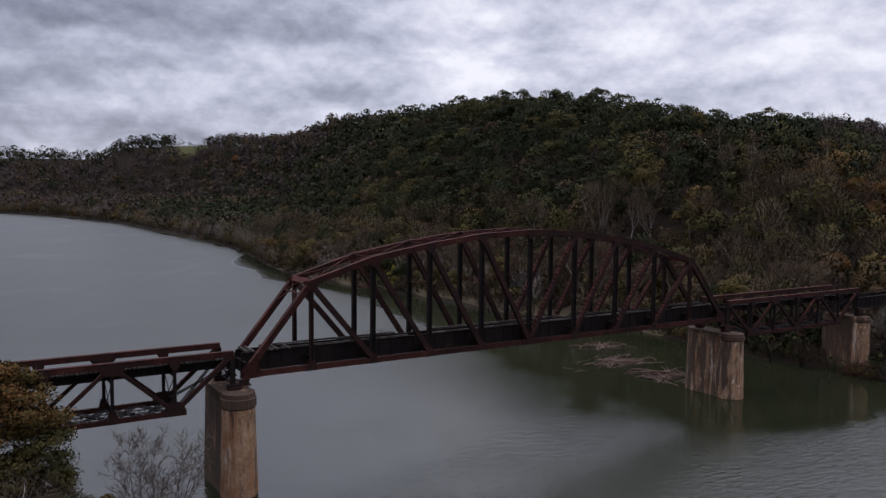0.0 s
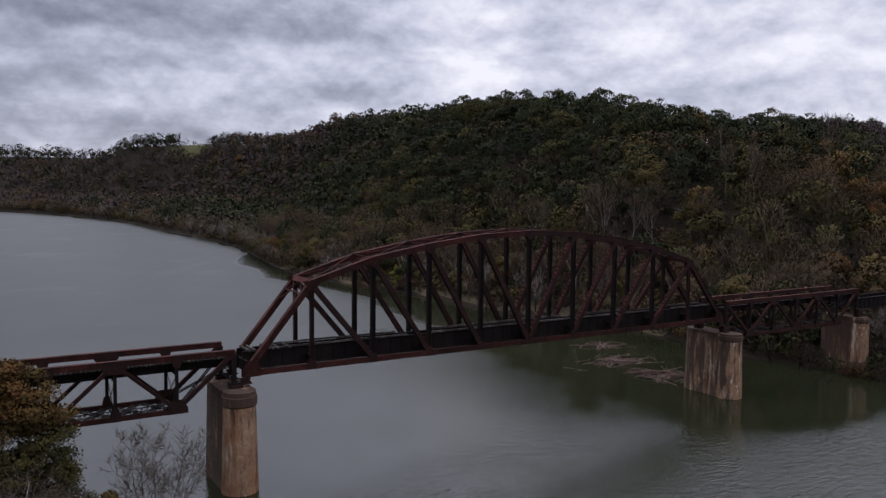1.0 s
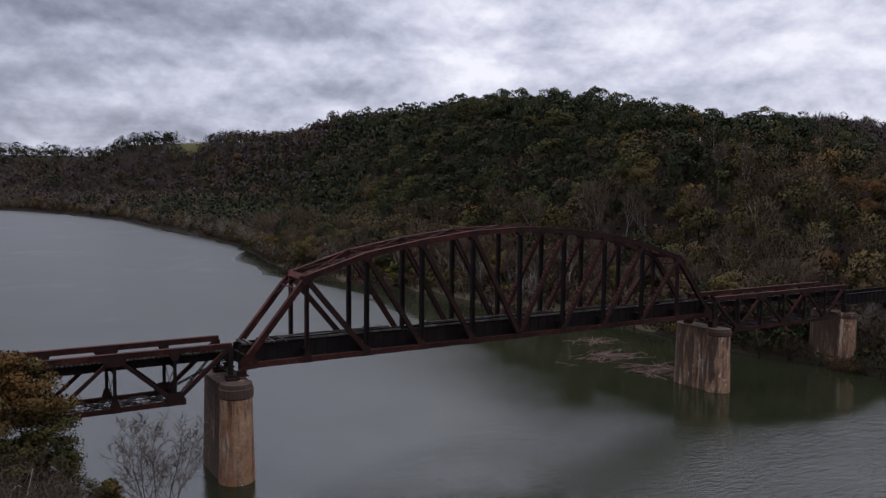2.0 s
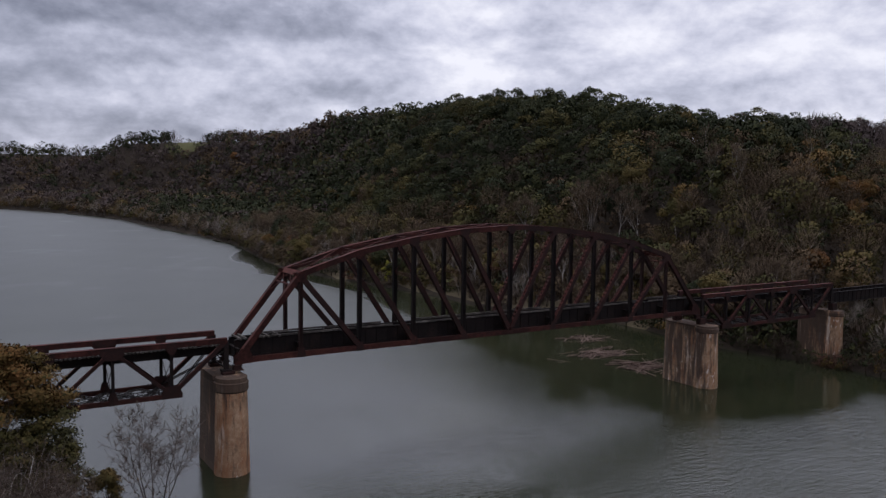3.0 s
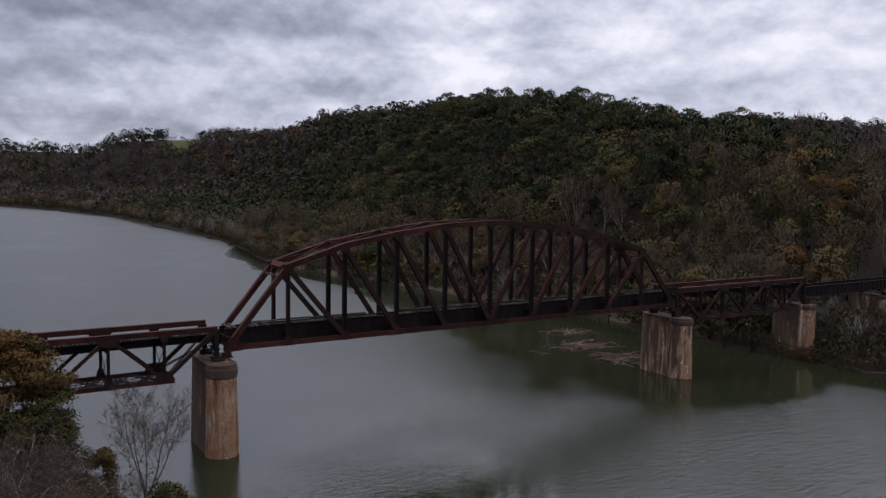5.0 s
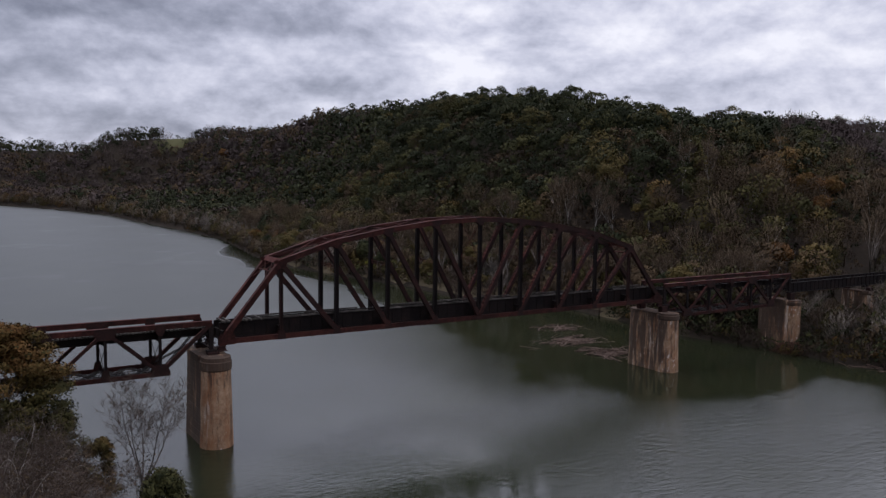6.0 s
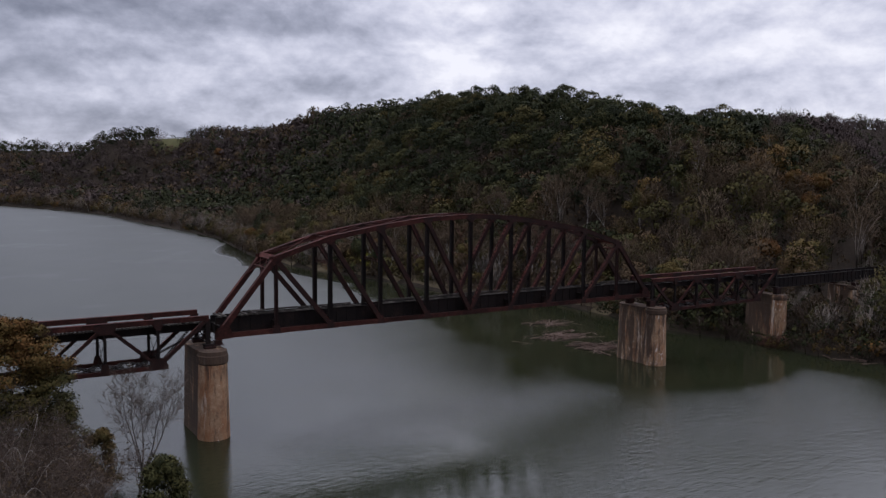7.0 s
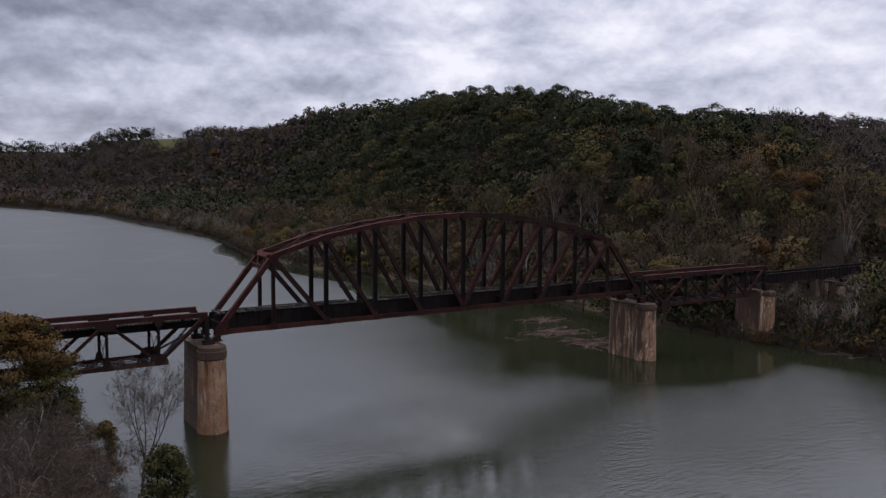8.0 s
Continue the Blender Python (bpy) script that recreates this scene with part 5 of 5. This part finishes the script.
def dome_tree(name, tall, wide, base, mat, bark, count, sprays, size, seed, label, tint, squash=0.55, girth=(0.12, 0.21)):
    """A round-headed tree of leafy boughs in tiers with gaps between; tint gives the leaf colour from the bough's place."""
    rnd = random.Random(seed)
    ob = thing(name, (0, 0, 0), label, "tree")
    segs, ends = scaled(grow(tall, tall * 0.02, rnd, 4, 0.6, 3, 0.22), tall * 0.9)
    shared("trunk", plant_mesh("trunk", limbs(segs[segs[:, 6] > 0.012], 0, 6), [bark], True), ob, Matrix())
    h = rng.uniform(0, 1, count) ** 0.85
    a = rng.uniform(0, 2 * np.pi, count)
    reach = wide * np.where(h > 0.35, np.sqrt(np.clip(1 - ((h - 0.35) / 0.69) ** 2, 0.02, 1)), 0.8 + 0.2 * h / 0.35) * rng.uniform(0.25, 1.0, count) ** 0.6 * 0.92
    way = np.stack([np.cos(a), np.sin(a), np.zeros(count)], -1)
    centre = way * reach[:, None] + np.stack([0 * h, 0 * h, base + h * (tall - base) * 0.95], -1)
    radius = rng.uniform(*girth, count) * wide
    made = []
    # a block in each bough, at the darkest tint, paints the shade within
    for c, r in zip(centre, radius):
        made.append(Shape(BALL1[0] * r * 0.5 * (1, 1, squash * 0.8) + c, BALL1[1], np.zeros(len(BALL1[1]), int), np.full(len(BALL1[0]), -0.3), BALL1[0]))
    pick = rng.choice(count, sprays, p=radius**2 / (radius**2).sum())
    out = unit(rng.normal(size=(sprays, 3)) + (0, 0, 0.6))
    spot = centre[pick] + out * (radius[pick] * rng.uniform(0.5, 1.2, sprays))[:, None] * (1, 1, squash)
    spot[:, 2] -= 0.25 * rng.uniform(0, 1, sprays) * radius[pick]
    leaves = cards(spot, out, size, 0, 0.9)
    leaves.tint = (tint(centre) + rng.normal(0, 0.09, count))[pick].repeat(4) + rng.normal(0, 0.06, sprays).repeat(4)
    leaves.facing = unit(out + 0.35 * way[pick] + 0.3 * rng.normal(size=(sprays, 3))).repeat(4, 0)
    s = join(made + [leaves])
    s.tint = s.tint.clip(0, 1)
    shared("crown", plant_mesh("crown", s, [mat], True), ob, Matrix())
    return ob


def thicket(name, tall, seed, bark, twig, label, stems=7, fine=2600, width=0.03, leaf=None):
    """A many-stemmed tangle of bare shoots, some trailing over."""
    rnd = random.Random(seed)
    ob = thing(name, (0, 0, 0), label, "shrub", "bare shrubs on the near shore")
    segs, ends = [], []
    for i in range(stems):
        s, e = scaled(grow(tall, 0.055, rnd, 3, 0.6, 2, 0.3, 0.35), tall * rnd.uniform(0.55, 1.0))
        off = np.array([rnd.gauss(0, tall * 0.13), rnd.gauss(0, tall * 0.13), 0])
        s[:, :3] += off
        s[:, 3:6] += off
        e[:, :3] += off
        segs.append(s), ends.append(e)
    segs, ends = np.concatenate(segs), np.concatenate(ends)
    shared("stem", plant_mesh("stem", limbs(segs, 0, 4), [bark], True), ob, Matrix())
    pick = rng.integers(len(ends), size=fine)
    ways = unit(ends[pick, 3:] + 0.7 * rng.normal(size=(fine, 3)))
    start = ends[pick, :3] - ends[pick, 3:] * rng.uniform(0, 2.5, (fine, 1)) + rng.normal(size=(fine, 3)) * 0.4
    s = twigs(start, ways, 1.1, width, 0)
    s.tint = rng.uniform(0, 1, len(s.co) // 4).repeat(4)
    shared("brushwood", plant_mesh("brushwood", s, [twig]), ob, Matrix())
    vine = []
    for i in range(5):
        a, r, top = rnd.uniform(0, 6.28), rnd.uniform(0.1, 0.3) * tall, rnd.uniform(0.55, 0.95) * tall
        p = Vector((r * math.cos(a), r * math.sin(a), top * 0.5))
        turn = rnd.uniform(-1.2, 1.2)
        for q in range(9):
            a += turn * 0.18
            rise_ = 0.09 * tall * math.cos(q * 0.42)
            nxt = p + Vector((0.05 * tall * math.cos(a), 0.05 * tall * math.sin(a), rise_))
            vine.append((*p, *nxt, 0.034 - 0.003 * q, 0.031 - 0.003 * q))
            p = nxt
    shared("vine", plant_mesh("vine", limbs(np.array(vine), 0, 5), [PALE_BARK], True), ob, Matrix())
    if leaf:
        n = 900
        pick = rng.integers(len(ends), size=n)
        spot = ends[pick, :3] + rng.normal(size=(n, 3)) * 0.5
        s = cards(spot, unit(rng.normal(size=(n, 3)) + (0, 0, 0.6)), 0.1, 0, 0.8)
        s.tint = rng.uniform(0.1, 0.7, len(s.co) // 4).repeat(4)
        shared("foliage", plant_mesh("foliage", s, [leaf]), ob, Matrix())
    return ob


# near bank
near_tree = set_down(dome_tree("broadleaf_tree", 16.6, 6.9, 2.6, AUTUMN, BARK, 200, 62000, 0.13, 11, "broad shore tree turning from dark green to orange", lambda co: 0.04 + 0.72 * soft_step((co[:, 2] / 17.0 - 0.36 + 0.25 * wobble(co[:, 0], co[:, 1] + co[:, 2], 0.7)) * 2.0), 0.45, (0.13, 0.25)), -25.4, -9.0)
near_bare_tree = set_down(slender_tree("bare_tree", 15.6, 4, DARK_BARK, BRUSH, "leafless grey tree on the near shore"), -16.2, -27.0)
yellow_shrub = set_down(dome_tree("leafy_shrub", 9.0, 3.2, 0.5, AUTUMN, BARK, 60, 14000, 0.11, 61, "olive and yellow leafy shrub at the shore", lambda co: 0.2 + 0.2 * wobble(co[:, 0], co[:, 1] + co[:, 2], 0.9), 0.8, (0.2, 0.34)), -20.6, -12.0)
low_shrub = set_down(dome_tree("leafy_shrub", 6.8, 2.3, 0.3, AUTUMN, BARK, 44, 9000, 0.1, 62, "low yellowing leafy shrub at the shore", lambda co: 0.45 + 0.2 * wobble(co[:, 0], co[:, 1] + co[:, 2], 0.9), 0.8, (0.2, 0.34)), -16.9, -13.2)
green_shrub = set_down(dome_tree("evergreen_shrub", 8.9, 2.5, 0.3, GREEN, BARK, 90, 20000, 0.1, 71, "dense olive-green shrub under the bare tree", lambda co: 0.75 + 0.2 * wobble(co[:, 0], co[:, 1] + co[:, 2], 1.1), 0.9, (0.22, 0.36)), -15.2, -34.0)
tangles = [thicket("bare_shrub", 9.5, 81, PALE_BARK, BRUSH, "tangled bare grey-brown shrub with trailing vines"), thicket("bare_shrub", 8.0, 82, BARK, BRUSH, "tangled brown shrub with a few last leaves", 8, 2600, leaf=RUSSET), thicket("bare_shrub", 6.0, 83, BARK, BRUSH, "low brown shrub with scattered russet leaves", 8, 2200, leaf=RUSSET)]
for k, x, y, turn, size in ((0, -25.5, -21, 0.3, 1.05), (1, -23.0, -19.5, 1.9, 0.9), (2, -20.6, -19.0, 4.0, 0.75), (0, -29.5, -24, 2.6, 1.0), (1, -26.5, -28, 5.1, 1.05), (2, -22.8, -26, 0.9, 1.15), (0, -31.0, -31, 3.7, 0.9), (1, -23.5, -33, 2.2, 0.9), (2, -22.6, -31, 5.6, 0.7), (2, -27.5, -36, 1.2, 1.2), (1, -20.5, -38, 4.4, 0.8), (0, -34.0, -20, 0.8, 1.1), (2, -24.0, -42, 0.2, 0.9)):
    first = tangles[k]
    if first.matrix_basis == Matrix():
        set_down(first, x, y, turn, size)
    else:
        again(first, x, y, turn, size)

# far bank, along the water
BANK = "trees along the far bank"
banks = [
    leafy_tree("broadleaf_tree", 13, 4.6, AUTUMN, BARK, 2100, 0.26, 21, "yellow-olive broadleaf tree beside the river", tints=(0.15, 0.5)),
    leafy_tree("broadleaf_tree", 12, 4.2, AUTUMN, BARK, 2100, 0.26, 22, "orange-brown autumn tree beside the river", tints=(0.6, 1.0)),
    leafy_tree("broadleaf_tree", 13, 4.8, GREEN, BARK, 2100, 0.26, 23, "olive green broadleaf tree beside the river", tints=(0.15, 0.7)),
    leafy_tree("broadleaf_tree", 12, 4.4, RUSSET, BARK, 2100, 0.26, 24, "russet brown autumn tree beside the river"),
    bare_tree("bare_tree", 17, 31, PALE_BARK, "pale-barked leafless riverside tree", depth=3, fine=1100, width=0.06, long=1.6, spread=0.36, lift=0.12, girth=0.012),
    bare_tree("bare_tree", 15, 32, BARK, "leafless brown riverside tree", depth=3, fine=1300, width=0.07, long=1.5, spread=0.42, lift=0.1, girth=0.012),
    bare_tree("bare_tree", 14, 33, PALE_BARK, "leafless grey riverside tree", depth=3, fine=1100, width=0.06, long=1.5, spread=0.45, lift=0.1, girth=0.012),
]
for ob in banks:
    tagged(ob, group=BANK)
pick = random.Random(3)
spots = scatter(85, 140, -65, 330, 7.5, lambda x, y: (inland(x, y) > 2.5) & (inland(x, y) < 16) & (x > 40) & track_clear(x, y) & (np.hypot((x - 116) / 14, (y + 6) / 20) > 1))
used = set()
for x, y in spots:
    k = pick.choice((0, 1, 2, 3, 3, 4, 5, 5, 6))
    turn, size = pick.uniform(0, 6.28), pick.uniform(0.75, 1.15)
    if k not in used:
        used.add(k)
        set_down(banks[k], x, y, turn, size)
    else:
        again(banks[k], x, y, turn, size)


# trees that stand out
def lone(ob, x, y, size, turn=0.0):
    return again(ob, x, y, turn, size)


for x, y, size, turn in ((150, 24, 1.1, 0.5), (189, 43, 1.2, 2.0), (196, 40, 1.2, 3.1), (186, 36, 1.0, 4.2), (256, 822, 2.0, 1.0)):
    lone(banks[1], x, y, size, turn)
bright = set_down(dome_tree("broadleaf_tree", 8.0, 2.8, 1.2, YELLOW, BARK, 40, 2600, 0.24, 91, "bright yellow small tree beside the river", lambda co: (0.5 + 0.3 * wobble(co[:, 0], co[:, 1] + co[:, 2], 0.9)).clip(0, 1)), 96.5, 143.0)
for x, y, size, turn in ((102, 196, 1.3, 1.0), (104, 205, 1.2, 2.0), (149, 85, 1.15, 0.4), (149, 67, 1.1, 1.7), (144, 150, 1.1, 3.0), (180, 380, 1.3, 0.3), (169, 315, 1.2, 2.1), (172, 445, 1.4, 4.0)):
    lone(banks[0], x, y, size, turn)
for x, y, size, turn in ((134, 117, 1.0, 0.2), (131, 110, 0.95, 2.4), (137, 98, 1.0, 4.0), (139, 92, 0.9, 1.3), (139, 80, 1.0, 3.5), (142, 74, 0.95, 0.7), (166, 60, 1.1, 2.2), (163, 67, 1.0, 5.1), (168, 46, 0.9, 3.0)):
    lone(banks[4], x, y, size, turn)


# ---- driftwood ----
def log_mesh(seed):
    """A crooked tapering log, one metre long."""
    rnd = random.Random(seed)
    bm = bmesh.new()
    rings, p, r = [], Vector((-0.5, 0, 0)), 0.02
    for i in range(6):
        rings.append([bm.verts.new((p.x, p.y + r * math.cos(a), p.z + r * math.sin(a))) for a in (math.pi / 3 * k for k in range(6))])
        p = p + Vector((0.2, rnd.gauss(0, 0.018), rnd.gauss(0, 0.01)))
        r *= rnd.uniform(0.74, 0.95)
    loft(bm, rings)
    me = bpy.data.meshes.new("log")
    bm.to_mesh(me)
    bm.free()
    me.materials.append(DRIFT)
    return me


LOGS = [log_mesh(s) for s in range(6)]


def drift_pile(x, y, long, wide, count, turn, seed, label):
    rnd = random.Random(seed)
    ob = thing("driftwood_pile", (x, y, 0.0), label, "driftwood", "driftwood piles in the shallows")
    for i in range(count):
        u, v = rnd.gauss(0, 0.42), rnd.gauss(0, 0.42)
        a = turn + rnd.gauss(0, 0.65)
        px = u * long * math.cos(turn) - v * wide * math.sin(turn)
        py = u * long * math.sin(turn) + v * wide * math.cos(turn)
        size = rnd.uniform(1.6, 6.0) if rnd.random() < 0.85 else rnd.uniform(6, 9)
        lift = 0.03 + 0.4 * max(0, 1 - math.hypot(u, v) / 0.9) * rnd.random()
        m = Matrix.Translation((px, py, lift)) @ Matrix.Rotation(a, 4, "Z") @ Matrix.Rotation(rnd.gauss(0, 0.07), 4, "Y") @ Matrix.Diagonal((size, size * rnd.uniform(0.7, 1.5), size * rnd.uniform(0.7, 1.5), 1))
        shared("log", rnd.choice(LOGS), ob, m)
    return ob


drift_pile(83, 28, 9, 5, 75, 0.1, 1, "raft of bleached driftwood lying in the shallows")
drift_pile(83, 15, 8, 5, 70, 0.0, 2, "tangle of bleached driftwood logs beside the pier")
drift_pile(92, 41, 6, 4.5, 50, -0.3, 3, "heap of bleached driftwood near the bank")
drift_pile(120.0, -23.0, 8, 0.9, 26, -0.9, 4, "line of pale driftwood stranded along the bank")


def debris_heap(x, y, wide, tall, label):
    """Flood-borne brushwood heaped in a low mound."""
    ob = thing("debris_heap", (x, y, height(x, y) - 0.3), label, "flood debris")
    n = 2600
    d = unit(rng.normal(size=(n, 3))) * rng.uniform(0, 1, (n, 1)) ** 0.4
    d[:, 2] = np.abs(d[:, 2])
    s = twigs(d * (wide, wide, tall), unit(rng.normal(size=(n, 3)) * (1, 1, 0.4)), 1.3, 0.07, 0)
    s.tint = rng.uniform(0, 1, n).repeat(4)
    shared("brushwood", plant_mesh("brushwood", s, [DEBRIS]), ob, Matrix())
    return ob


debris_heap(116.4, -2.5, 3.6, 2.3, "reddish-brown heap of flood debris at the foot of the pier")

# ---- sleepers on the bridge ----
bm = bmesh.new()
bar(bm, (0, -1.75, 0), (0, 1.75, 0), 0.24, 0.24, (1, 0, 0))
bmesh.ops.bevel(bm, geom=[e for e in bm.edges], offset=0.02, segments=1, affect="EDGES")
sleeper = bpy.data.meshes.new("sleeper")
bm.to_mesh(sleeper)
bm.free()
sleeper.materials.append(TIMBER)
lay = random.Random(9)


def sleepers(span, x0, x1, z, gap, gone):
    x = x0
    while x < x1:
        if lay.random() > gone:
            shared("sleeper", sleeper, span, pose(x, 2.65 + lay.gauss(0, 0.02), z + lay.uniform(0, 0.015), lay.gauss(0, 0.3), 0, lay.gauss(0, 0.5)))
        x += gap
    return span


sleepers(main_span, 0.8, 8.0, 15.17, 0.7, 0.45)
sleepers(span_a, -38.5, -1.4, 14.7, 0.46, 0.08)


def guard_timbers(span, x0, x1, ys, z, low, high, gone):
    """Weathered timbers laid end to end along the floor, some of them missing."""
    for y in ys:
        x = x0
        while x < x1:
            long = lay.uniform(low, high)
            if lay.random() > gone:
                bm = bmesh.new()
                bar(bm, (x, y + lay.gauss(0, 0.06), z + lay.uniform(0, 0.05)), (min(x + long, x1) - 0.05, y + lay.gauss(0, 0.06), z + lay.uniform(0, 0.05)), 0.26, 0.2)
                part("guard_timber", bm, TIMBER, span)
            x += long
    return span


guard_timbers(main_span, 3.0, 79.0, (1.4, WIDE - 1.4), 15.2, 3.0, 6.0, 0.12)
